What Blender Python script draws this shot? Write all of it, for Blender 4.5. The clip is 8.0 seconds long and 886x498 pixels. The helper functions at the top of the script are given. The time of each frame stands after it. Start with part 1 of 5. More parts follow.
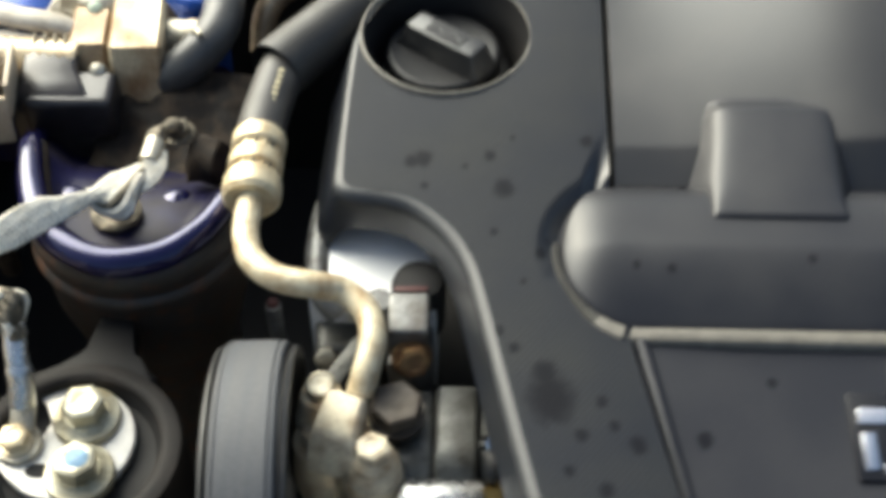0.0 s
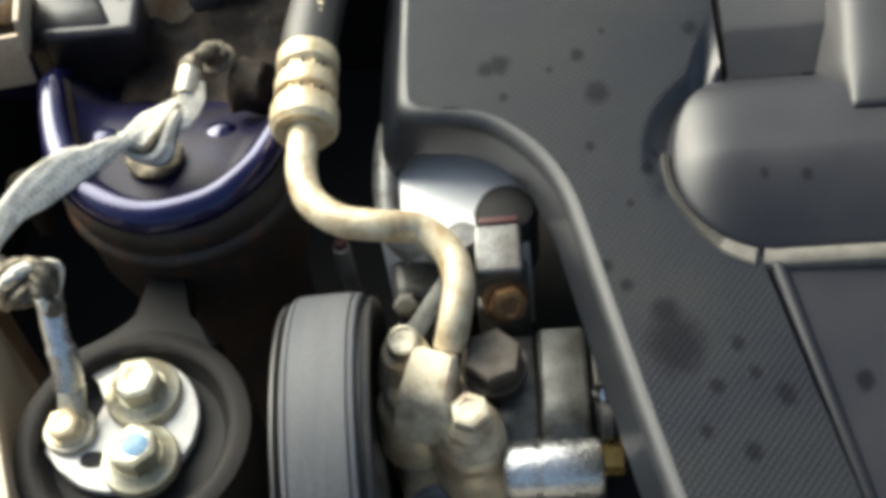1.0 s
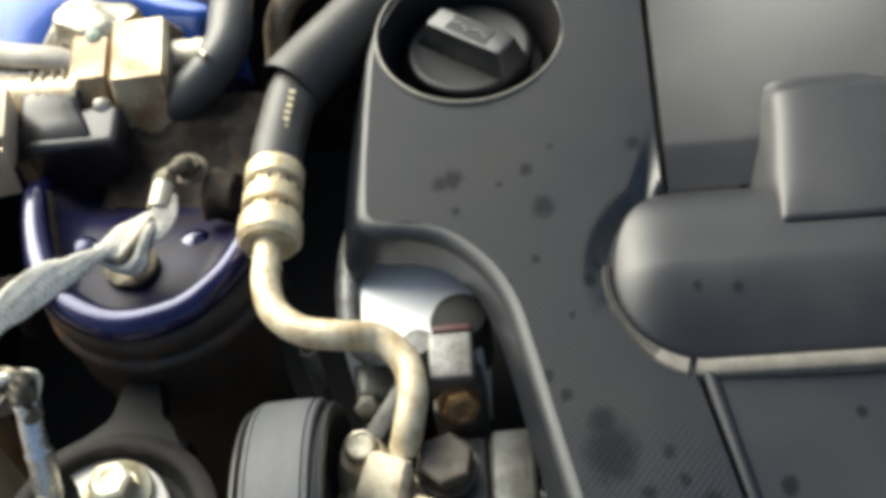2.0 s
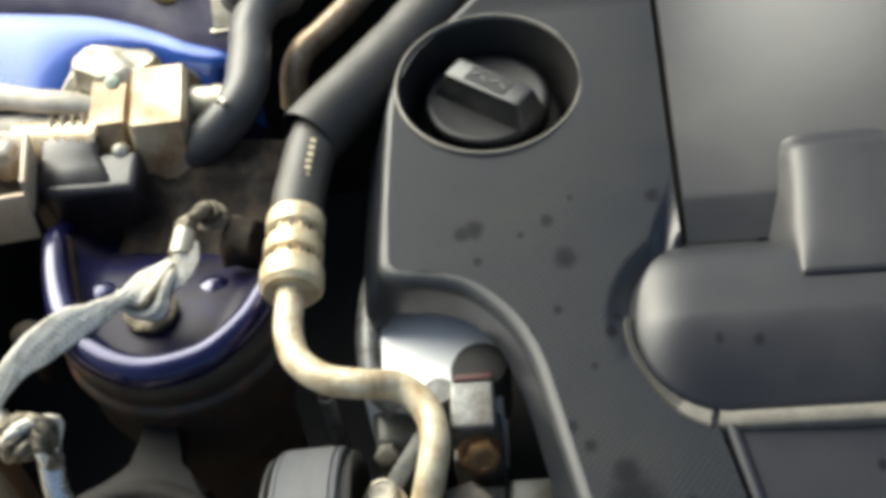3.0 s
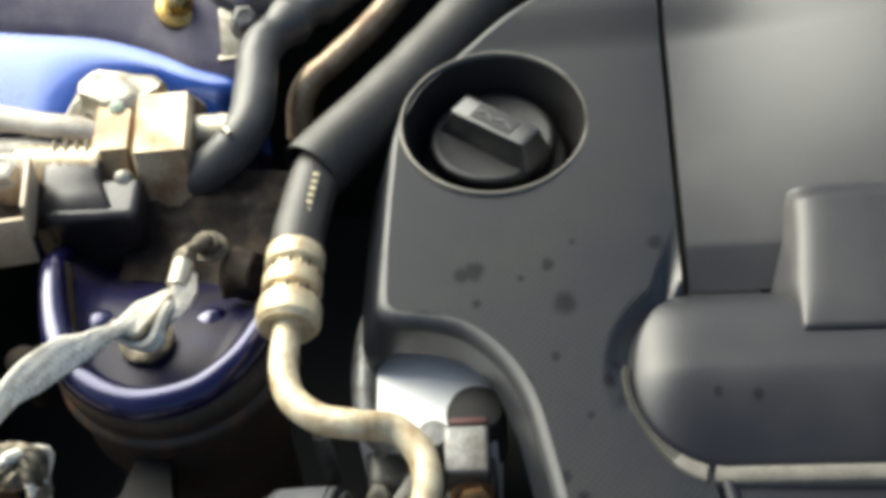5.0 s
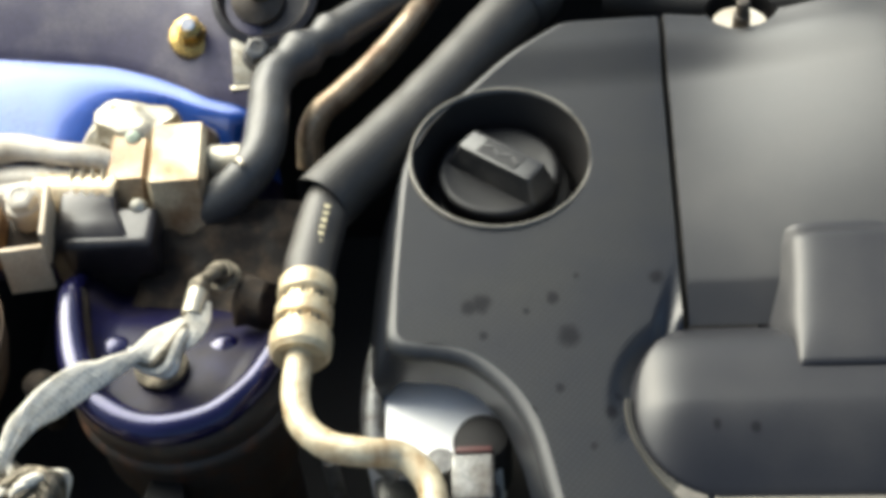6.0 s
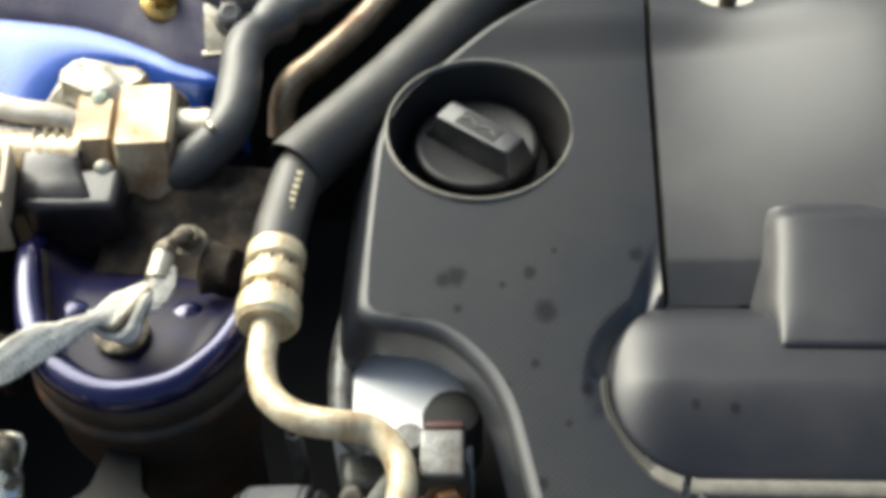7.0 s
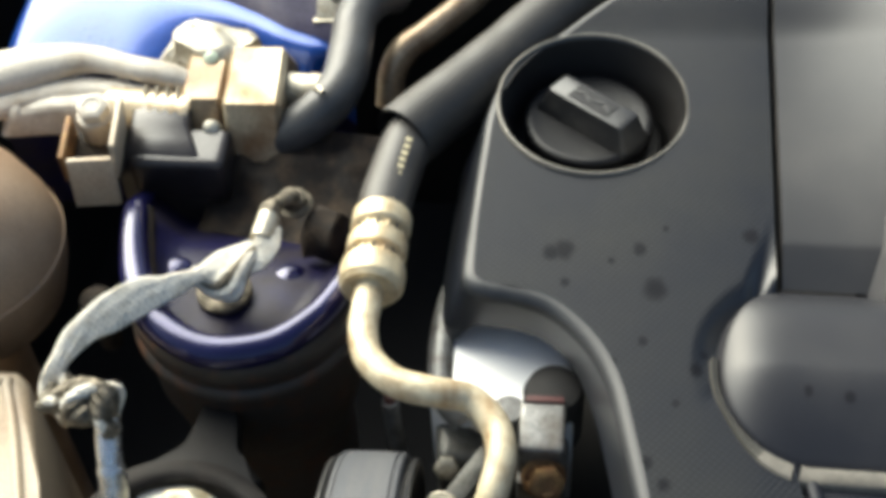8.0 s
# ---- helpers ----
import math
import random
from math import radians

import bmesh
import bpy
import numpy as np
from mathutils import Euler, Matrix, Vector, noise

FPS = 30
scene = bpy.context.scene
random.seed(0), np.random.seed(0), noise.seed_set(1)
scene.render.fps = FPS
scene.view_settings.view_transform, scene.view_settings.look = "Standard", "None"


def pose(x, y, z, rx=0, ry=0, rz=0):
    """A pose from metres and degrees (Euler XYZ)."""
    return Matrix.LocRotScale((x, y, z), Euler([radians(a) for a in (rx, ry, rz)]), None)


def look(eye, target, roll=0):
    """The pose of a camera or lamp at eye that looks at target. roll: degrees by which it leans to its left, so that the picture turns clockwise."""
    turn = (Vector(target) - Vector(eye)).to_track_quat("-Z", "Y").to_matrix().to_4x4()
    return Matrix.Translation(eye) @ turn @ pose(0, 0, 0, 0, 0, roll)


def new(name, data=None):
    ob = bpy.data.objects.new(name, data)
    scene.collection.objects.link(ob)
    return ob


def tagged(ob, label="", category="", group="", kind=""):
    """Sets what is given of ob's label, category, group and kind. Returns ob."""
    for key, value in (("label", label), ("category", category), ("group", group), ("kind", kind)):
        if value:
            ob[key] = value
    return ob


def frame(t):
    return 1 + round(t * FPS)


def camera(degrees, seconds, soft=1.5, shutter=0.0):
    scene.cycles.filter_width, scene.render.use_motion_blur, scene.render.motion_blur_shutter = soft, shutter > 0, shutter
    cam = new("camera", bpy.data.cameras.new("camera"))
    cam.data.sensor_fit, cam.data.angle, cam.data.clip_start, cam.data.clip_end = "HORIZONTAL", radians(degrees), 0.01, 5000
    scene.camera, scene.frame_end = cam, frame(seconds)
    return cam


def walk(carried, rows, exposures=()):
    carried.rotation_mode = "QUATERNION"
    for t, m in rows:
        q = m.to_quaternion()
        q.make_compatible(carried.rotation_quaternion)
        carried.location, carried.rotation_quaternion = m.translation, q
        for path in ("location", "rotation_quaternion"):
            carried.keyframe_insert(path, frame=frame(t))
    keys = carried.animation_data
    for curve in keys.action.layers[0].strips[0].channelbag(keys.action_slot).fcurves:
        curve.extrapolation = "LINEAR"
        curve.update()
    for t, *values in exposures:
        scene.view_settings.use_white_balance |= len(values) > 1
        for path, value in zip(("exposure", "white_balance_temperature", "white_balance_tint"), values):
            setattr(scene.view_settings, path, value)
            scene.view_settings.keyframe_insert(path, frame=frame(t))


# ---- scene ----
cam = camera(36.4, 8.0, soft=4.8, shutter=0.4)
PATH = [
    (0, (0.011, -0.019, 0.344), (-0.015, 1.285, -1.172), 0.2),
    (0.1, (0.0011, -0.0025, 0.3323), (-0.0185, 1.2644, -1.2151), -1.27),
    (0.2, (0.013, 0.017, 0.319), (-0.08, 1.26, -1.246), -3.5),
    (0.3, (0.0057, 0.022, 0.3097), (-0.0751, 1.267, -1.2535), -2.98),
    (0.5, (0.012, 0.03, 0.293), (-0.102, 1.263, -1.277), -3.8),
    (0.7, (0.007, 0.031, 0.294), (-0.069, 1.232, -1.304), -3.2),
    (0.9, (0.003, 0.0342, 0.3011), (-0.1154, 1.1986, -1.3206), -7.69),
    (1, (0.005, 0.035, 0.303), (-0.133, 1.196, -1.32), -9.0),
    (1.2, (0.014, 0.0259, 0.3044), (-0.1396, 1.2642, -1.2586), -8.66),
    (1.3, (0.0178, 0.022, 0.3092), (-0.1226, 1.2638, -1.2523), -8.47),
    (1.5, (0.022, 0.025, 0.313), (-0.135, 1.245, -1.264), -10.0),
    (1.7, (0.029, 0.037, 0.322), (-0.134, 1.244, -1.264), -10.3),
    (2.8, (0.016, 0.034, 0.336), (-0.116, 1.304, -1.203), -8.6),
    (3, (0.015, 0.037, 0.337), (-0.114, 1.3, -1.209), -8.3),
    (3.5, (0.014, 0.042, 0.334), (-0.116, 1.319, -1.2), -7.6),
    (4, (0.01, 0.046, 0.335), (-0.125, 1.312, -1.208), -6.8),
    (4.5, (0.015, 0.047, 0.337), (-0.126, 1.318, -1.2), -6.9),
    (5.8, (0.019, 0.042, 0.35), (-0.12, 1.336, -1.169), -6.6),
    (6, (0.015, 0.042, 0.354), (-0.119, 1.337, -1.164), -6.0),
    (6.2, (0.017, 0.038, 0.351), (-0.122, 1.36, -1.144), -4.4),
    (6.5, (0.023, 0.05, 0.34), (-0.065, 1.34, -1.186), -3.3),
    (6.8, (0.018, 0.051, 0.339), (-0.069, 1.352, -1.177), -3.0),
    (7, (0.009, 0.043, 0.338), (-0.065, 1.339, -1.183), -2.1),
    (7.2, (0.013, 0.043, 0.34), (-0.109, 1.302, -1.209), -3.5),
    (7.5, (0.005, 0.045, 0.34), (-0.08, 1.319, -1.2), -2.7),
    (7.7, (0.0022, 0.0414, 0.3302), (-0.1631, 1.3518, -1.1716), -4.18),
    (7.8, (-0.0002, 0.041, 0.332), (-0.1927, 1.3324, -1.1829), -4.4),
    (8, (0.001, 0.04, 0.327), (-0.196, 1.326, -1.192), -3.4),
]
walk(cam, [(t, look(eye, target, roll)) for t, eye, target, roll in PATH], exposures=[(0.0, 0.75, 6300, 0), (1.0, 0.79, 6300, 0), (1.6, 0.74, 6300, 0), (3.0, 0.71, 6300, 0), (4.5, 0.72, 6300, 0), (6.0, 0.79, 6300, 0), (8.0, 0.79, 6300, 0)])

# ---- light ----
world = bpy.data.worlds.new("sky")
scene.world = world
world.use_nodes = True
sky = world.node_tree.nodes.new("ShaderNodeTexSky")
sky.sky_type = "NISHITA"
sky.sun_disc = False
sky.sun_elevation, sky.sun_rotation = radians(37), radians(-42)
sky.air_density, sky.dust_density, sky.ozone_density = 0.9, 8.0, 0.8
world.node_tree.links.new(sky.outputs[0], world.node_tree.nodes["Background"].inputs[0])
world.node_tree.nodes["Background"].inputs[1].default_value = 0.13
sun = new("sun", bpy.data.lights.new("sun", "SUN"))
sun.data.energy, sun.data.angle, sun.data.color = 3.6, radians(60), (1.0, 0.96, 0.90)
sun.matrix_world = look((-0.534, 0.893, 0.602), (0, 0.3, 0))


# ---- materials ----
def material(name, color, rough=0.5, metal=0.0, grain=0.25, scale=60.0, bump=0.15, second=None, mix_at=0.55, coat=0.0, fine=900.0, spec=0.5, stretch=None):
    """A surface with stains at one scale, grain at a finer one, and relief."""
    m = bpy.data.materials.new(name)
    m.use_nodes = True
    nt = m.node_tree
    b = nt.nodes["Principled BSDF"]
    tc = nt.nodes.new("ShaderNodeTexCoord")
    n1 = nt.nodes.new("ShaderNodeTexNoise")
    n1.inputs["Scale"].default_value, n1.inputs["Detail"].default_value = scale, 6
    n2 = nt.nodes.new("ShaderNodeTexNoise")
    n2.inputs["Scale"].default_value, n2.inputs["Detail"].default_value = fine, 4
    for n in (n1, n2):
        nt.links.new(tc.outputs["Object"], n.inputs["Vector"])
    if stretch:
        mp = nt.nodes.new("ShaderNodeMapping")
        mp.inputs["Scale"].default_value = stretch
        nt.links.new(tc.outputs["Object"], mp.inputs["Vector"])
        nt.links.new(mp.outputs[0], n1.inputs["Vector"])
    ramp = nt.nodes.new("ShaderNodeValToRGB")
    ramp.color_ramp.elements[0].position, ramp.color_ramp.elements[1].position = mix_at - 0.18, mix_at + 0.18
    ramp.color_ramp.elements[0].color = (*color, 1)
    other = second or tuple(c * (1 + grain) + 0.004 for c in color)
    ramp.color_ramp.elements[1].color = (*other, 1)
    nt.links.new(n1.outputs[0], ramp.inputs[0])
    mul = nt.nodes.new("ShaderNodeMix")
    mul.data_type, mul.blend_type = "RGBA", "MULTIPLY"
    mul.inputs["Factor"].default_value = min(1.0, grain * 1.6)
    nt.links.new(ramp.outputs[0], mul.inputs["A"])
    nt.links.new(n2.outputs[0], mul.inputs["B"])
    nt.links.new(mul.outputs["Result"], b.inputs["Base Color"])
    b.inputs["Metallic"].default_value = metal
    b.inputs["Specular IOR Level"].default_value = spec
    b.inputs["Coat Weight"].default_value, b.inputs["Coat Roughness"].default_value = coat, 0.12
    r = nt.nodes.new("ShaderNodeMapRange")
    r.inputs["To Min"].default_value, r.inputs["To Max"].default_value = max(0.03, rough - 0.12), min(1.0, rough + 0.12)
    nt.links.new(n1.outputs[0], r.inputs["Value"])
    nt.links.new(r.outputs[0], b.inputs["Roughness"])
    bp = nt.nodes.new("ShaderNodeBump")
    bp.inputs["Strength"].default_value, bp.inputs["Distance"].default_value = bump, 0.0006
    nt.links.new(n2.outputs[0], bp.inputs["Height"])
    nt.links.new(bp.outputs[0], b.inputs["Normal"])
    return m


def stained(m, spots, tone):
    """Oil drops soaked into a surface: (x, y, radius) in metres on the object's plan."""
    nt = m.node_tree
    b = nt.nodes["Principled BSDF"]
    tc = nt.nodes["Texture Coordinate"]
    wob = nt.nodes.new("ShaderNodeTexNoise")
    wob.inputs["Scale"].default_value, wob.inputs["Detail"].default_value = 260, 3
    nt.links.new(tc.outputs["Object"], wob.inputs["Vector"])
    last = None
    for x, y, rad in spots:
        sub = nt.nodes.new("ShaderNodeVectorMath")
        sub.operation = "SUBTRACT"
        nt.links.new(tc.outputs["Object"], sub.inputs[0])
        sub.inputs[1].default_value = (x, y, 0)
        flat = nt.nodes.new("ShaderNodeVectorMath")
        flat.operation = "MULTIPLY"
        nt.links.new(sub.outputs[0], flat.inputs[0])
        flat.inputs[1].default_value = (1, 0.8, 0)
        ln = nt.nodes.new("ShaderNodeVectorMath")
        ln.operation = "LENGTH"
        nt.links.new(flat.outputs[0], ln.inputs[0])
        add = nt.nodes.new("ShaderNodeMath")
        add.operation = "MULTIPLY_ADD"
        nt.links.new(wob.outputs[0], add.inputs[0])
        add.inputs[1].default_value = rad * 0.9
        nt.links.new(ln.outputs["Value"], add.inputs[2])
        mr = nt.nodes.new("ShaderNodeMapRange")
        mr.interpolation_type = "SMOOTHSTEP"
        mr.inputs["From Min"].default_value, mr.inputs["From Max"].default_value = rad * 1.9, rad * 0.95
        nt.links.new(add.outputs[0], mr.inputs["Value"])
        if last is None:
            last = mr.outputs[0]
        else:
            mx = nt.nodes.new("ShaderNodeMath")
            mx.operation = "MAXIMUM"
            nt.links.new(last, mx.inputs[0])
            nt.links.new(mr.outputs[0], mx.inputs[1])
            last = mx.outputs[0]
    half = nt.nodes.new("ShaderNodeMath")
    half.operation = "MULTIPLY"
    half.inputs[1].default_value = 0.72
    nt.links.new(last, half.inputs[0])
    mix = nt.nodes.new("ShaderNodeMix")
    mix.data_type = "RGBA"
    nt.links.new(half.outputs[0], mix.inputs["Factor"])
    nt.links.new(b.inputs["Base Color"].links[0].from_socket, mix.inputs["A"])
    mix.inputs["B"].default_value = (*tone, 1)
    nt.links.new(mix.outputs["Result"], b.inputs["Base Color"])
    dull = nt.nodes.new("ShaderNodeMapRange")
    dull.inputs["To Min"].default_value, dull.inputs["To Max"].default_value = b.inputs["Specular IOR Level"].default_value, 0.05
    nt.links.new(half.outputs[0], dull.inputs["Value"])
    nt.links.new(dull.outputs[0], b.inputs["Specular IOR Level"])
    return m


def woven(m, pitch, depth, angle=38):
    """A moulded cloth-like grain: two crossed sets of fine ridges."""
    nt = m.node_tree
    tc = nt.nodes["Texture Coordinate"]
    waves = []
    for a in (angle, angle + 90):
        mp = nt.nodes.new("ShaderNodeMapping")
        mp.inputs["Rotation"].default_value = (0, 0, radians(a))
        nt.links.new(tc.outputs["Object"], mp.inputs["Vector"])
        w = nt.nodes.new("ShaderNodeTexWave")
        w.inputs["Scale"].default_value = 2 * math.pi / 20 / pitch
        w.inputs["Distortion"].default_value = 0.0
        nt.links.new(mp.outputs[0], w.inputs["Vector"])
        waves.append(w)
    mul = nt.nodes.new("ShaderNodeMath")
    mul.operation = "MULTIPLY"
    for i, w in enumerate(waves):
        nt.links.new(w.outputs["Fac"], mul.inputs[i])
    tone = nt.nodes.new("ShaderNodeMapRange")
    tone.inputs["To Min"].default_value, tone.inputs["To Max"].default_value = 0.68, 1.42
    nt.links.new(mul.outputs[0], tone.inputs["Value"])
    dye = nt.nodes.new("ShaderNodeMix")
    dye.data_type, dye.blend_type = "RGBA", "MULTIPLY"
    face = nt.nodes.new("ShaderNodeNewGeometry")
    parts = nt.nodes.new("ShaderNodeSeparateXYZ")
    nt.links.new(face.outputs["Normal"], parts.inputs[0])
    flatness = nt.nodes.new("ShaderNodeMapRange")
    flatness.inputs["From Min"].default_value, flatness.inputs["From Max"].default_value = 0.8, 0.97
    nt.links.new(parts.outputs["Z"], flatness.inputs["Value"])
    nt.links.new(flatness.outputs[0], dye.inputs["Factor"])
    polish = nt.nodes.new("ShaderNodeMapRange")
    polish.inputs["To Min"].default_value, polish.inputs["To Max"].default_value = 1.0, 0.0
    nt.links.new(flatness.outputs[0], polish.inputs["Value"])
    nt.links.new(polish.outputs[0], nt.nodes["Principled BSDF"].inputs["Coat Weight"])
    nt.nodes["Principled BSDF"].inputs["Coat Roughness"].default_value = 0.3
    base = nt.nodes["Principled BSDF"].inputs["Base Color"]
    nt.links.new(base.links[0].from_socket, dye.inputs["A"])
    nt.links.new(tone.outputs[0], dye.inputs["B"])
    nt.links.new(dye.outputs["Result"], base)
    old = nt.nodes["Bump"]
    bp = nt.nodes.new("ShaderNodeBump")
    bp.inputs["Strength"].default_value, bp.inputs["Distance"].default_value = 0.7, depth
    nt.links.new(mul.outputs[0], bp.inputs["Height"])
    geo = nt.nodes.new("ShaderNodeNewGeometry")
    sep = nt.nodes.new("ShaderNodeSeparateXYZ")
    nt.links.new(geo.outputs["Normal"], sep.inputs[0])
    level = nt.nodes.new("ShaderNodeMapRange")
    level.inputs["From Min"].default_value, level.inputs["From Max"].default_value = 0.75, 0.95
    level.inputs["To Max"].default_value = 0.6
    nt.links.new(sep.outputs["Z"], level.inputs["Value"])
    nt.links.new(level.outputs[0], bp.inputs["Strength"])
    nt.links.new(old.outputs[0], bp.inputs["Normal"])
    b = nt.nodes["Principled BSDF"]
    nt.links.new(bp.outputs[0], b.inputs["Normal"])
    return m


def braided(m, pitch, depth):
    """Two crossed sets of fine wires, as raised ridges with dark gaps between them."""
    nt = m.node_tree
    b = nt.nodes["Principled BSDF"]
    tc = nt.nodes["Texture Coordinate"]
    waves = []
    for a in (24, 84):
        mp = nt.nodes.new("ShaderNodeMapping")
        mp.inputs["Rotation"].default_value = (radians(25), 0, radians(a))
        nt.links.new(tc.outputs["Object"], mp.inputs["Vector"])
        w = nt.nodes.new("ShaderNodeTexWave")
        w.inputs["Scale"].default_value = 2 * math.pi / 20 / pitch
        w.inputs["Distortion"].default_value = 1.6
        w.inputs["Detail Scale"].default_value = 2.0
        nt.links.new(mp.outputs[0], w.inputs["Vector"])
        waves.append(w)
    top = nt.nodes.new("ShaderNodeMath")
    top.operation = "MAXIMUM"
    for i, w in enumerate(waves):
        nt.links.new(w.outputs["Fac"], top.inputs[i])
    tone = nt.nodes.new("ShaderNodeMapRange")
    tone.inputs["From Min"].default_value, tone.inputs["From Max"].default_value = 0.15, 0.75
    tone.inputs["To Min"].default_value, tone.inputs["To Max"].default_value = 0.70, 1.0
    nt.links.new(top.outputs[0], tone.inputs["Value"])
    dye = nt.nodes.new("ShaderNodeMix")
    dye.data_type, dye.blend_type = "RGBA", "MULTIPLY"
    dye.inputs["Factor"].default_value = 1.0
    nt.links.new(b.inputs["Base Color"].links[0].from_socket, dye.inputs["A"])
    nt.links.new(tone.outputs[0], dye.inputs["B"])
    nt.links.new(dye.outputs["Result"], b.inputs["Base Color"])
    bp = nt.nodes.new("ShaderNodeBump")
    bp.inputs["Strength"].default_value, bp.inputs["Distance"].default_value = 0.9, depth
    nt.links.new(top.outputs[0], bp.inputs["Height"])
    nt.links.new(nt.nodes["Bump"].outputs[0], bp.inputs["Normal"])
    nt.links.new(bp.outputs[0], b.inputs["Normal"])
    return m


DROPS = [(0.0208, 0.3213, 0.0020), (0.0258, 0.3054, 0.0034), (-0.003, 0.3195, 0.0032), (0.0378, 0.2758, 0.0019), (0.0223, 0.2851, 0.0014),
         (0.0237, 0.2428, 0.0018), (0.0285, 0.2362, 0.0018), (0.0291, 0.3304, 0.0010), (0.0398, 0.2170, 0.0072), (0.0382, 0.2265, 0.0040), (0.0405, 0.2823, 0.0012), (0.0319, 0.2634, 0.0010), (0.0135, 0.2771, 0.0012), (-0.0068, 0.3180, 0.0026), (0.0587, 0.2074, 0.0016),
         (0.0486, 0.2038, 0.0020), (0.0655, 0.2009, 0.0025), (0.0553, 0.2164, 0.0018), (0.0443, 0.1915, 0.0016), (0.055, 0.1851, 0.0022),
         (0.056, 0.329, 0.0024), (-0.002, 0.306, 0.0015), (0.012, 0.316, 0.0010)]
M_WEAVE = stained(woven(material("grained_black_plastic", (0.0085, 0.0115, 0.0190), 0.48, grain=0.3, scale=24, second=(0.021, 0.023, 0.025), mix_at=0.58, bump=0.06, spec=0.19), 0.0017, 0.00016), DROPS, (0.004, 0.004, 0.006))
M_COVER = stained(material("satin_black_plastic", (0.015, 0.0145, 0.015), 0.37, grain=0.25, scale=24, second=(0.034, 0.031, 0.029), mix_at=0.60, bump=0.05, spec=0.72), [(0.069, 0.2672, 0.0014), (0.0805, 0.2662, 0.0015), (0.127, 0.2705, 0.0016), (0.087, 0.206, 0.0014)], (0.012, 0.012, 0.014))
# Lighter than M_WEAVE: wear plus the fillet's highlight, both in the base colour.
M_EDGE = material("worn_lit_plastic_edge", (0.024, 0.027, 0.032), 0.44, grain=0.3, scale=60, second=(0.044, 0.046, 0.050), mix_at=0.56, bump=0.08, spec=0.4)
# Bluer than M_COVER: the cool light on the front is put into the base.
M_FRONT = stained(material("cool_matt_black_plastic", (0.016, 0.017, 0.023), 0.46, grain=0.25, scale=24, second=(0.030, 0.030, 0.035), mix_at=0.62, bump=0.05, spec=0.34), [(0.0865, 0.2060, 0.0024), (0.1095, 0.2270, 0.0016)], (0.004, 0.004, 0.006))
# Same plastic as M_COVER, with the bluish fill light mixed into its colour.
M_BULGE = stained(material("cool_satin_black_bulge", (0.015, 0.0155, 0.020), 0.42, grain=0.25, scale=24, second=(0.034, 0.033, 0.035), mix_at=0.62, bump=0.05, spec=0.5), [(0.069, 0.2672, 0.0014), (0.0805, 0.2662, 0.0015), (0.127, 0.2705, 0.0016)], (0.012, 0.012, 0.014))
# Darker than M_CAP, for the cap's flange, foot and plaque.
M_CAP_DARK = material("deep_black_plastic", (0.010, 0.010, 0.012), 0.40, grain=0.4, scale=110, second=(0.018, 0.017, 0.017), mix_at=0.62, spec=0.3)
# Twice as pale as M_HOSE: strong light on the elbow put into the base.
M_ELBOW = material("lit_grey_rubber", (0.092, 0.092, 0.092), 0.42, grain=0.4, scale=80, second=(0.075, 0.070, 0.063), mix_at=0.6)
M_GLOSS = material("gloss_black_badge", (0.006, 0.006, 0.008), 0.22, grain=0.2, scale=60, bump=0.02)
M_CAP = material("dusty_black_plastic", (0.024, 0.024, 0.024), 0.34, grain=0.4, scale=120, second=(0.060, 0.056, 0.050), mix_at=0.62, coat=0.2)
M_RUBBER = material("black_rubber", (0.030, 0.030, 0.031), 0.46, grain=0.4, scale=70, second=(0.055, 0.052, 0.048), mix_at=0.62)
M_SLEEVE = material("grey_foam_sleeve", (0.042, 0.039, 0.035), 0.5, grain=0.35, scale=90, second=(0.075, 0.068, 0.058), mix_at=0.66)
M_BELT = material("worn_belt_back", (0.092, 0.097, 0.108), 0.55, grain=0.3, scale=10, second=(0.125, 0.126, 0.130), stretch=(40, 2, 2), spec=0.3)
M_PAINT = material("blue_violet_paint", (0.008, 0.008, 0.062), 0.18, metal=0.4, grain=0.35, scale=50, coat=0.4)
M_WING = material("bright_blue_paint", (0.005, 0.056, 0.32), 0.3, metal=0.25, grain=0.35, scale=40, coat=0.5, spec=0.35)
M_LEDGE = material("dusty_violet_ledge", (0.066, 0.056, 0.120), 0.5, grain=0.5, scale=45, second=(0.190, 0.170, 0.210), mix_at=0.62, coat=0.25)
M_PAINT_DUSTY = material("grimy_violet_paint", (0.012, 0.011, 0.060), 0.46, grain=0.5, scale=60, second=(0.034, 0.028, 0.032), mix_at=0.56, spec=0.2)
M_DIRT = material("dirty_brown_steel", (0.022, 0.017, 0.014), 0.7, grain=0.6, scale=130, second=(0.100, 0.070, 0.044), mix_at=0.58, spec=0.2, bump=0.5)
M_MOUNT = material("dark_mount_steel", (0.048, 0.038, 0.031), 0.48, grain=0.5, scale=170, second=(0.17, 0.068, 0.028), mix_at=0.68)
M_ARM = material("grey_cast_arm", (0.014, 0.013, 0.0125), 0.6, grain=0.35, scale=140, spec=0.25)
M_RING = material("mount_ring_rubber", (0.016, 0.0145, 0.014), 0.6, grain=0.35, scale=90, second=(0.034, 0.029, 0.026), spec=0.18)
M_ZINC = material("yellow_zinc", (0.92, 0.77, 0.50), 0.42, metal=0.45, grain=0.3, scale=150, second=(0.42, 0.25, 0.10), mix_at=0.64)
M_PIPE = material("stained_cream_zinc", (0.84, 0.73, 0.50), 0.42, metal=0.25, grain=0.28, scale=150, second=(0.38, 0.23, 0.10), mix_at=0.6, bump=0.3)
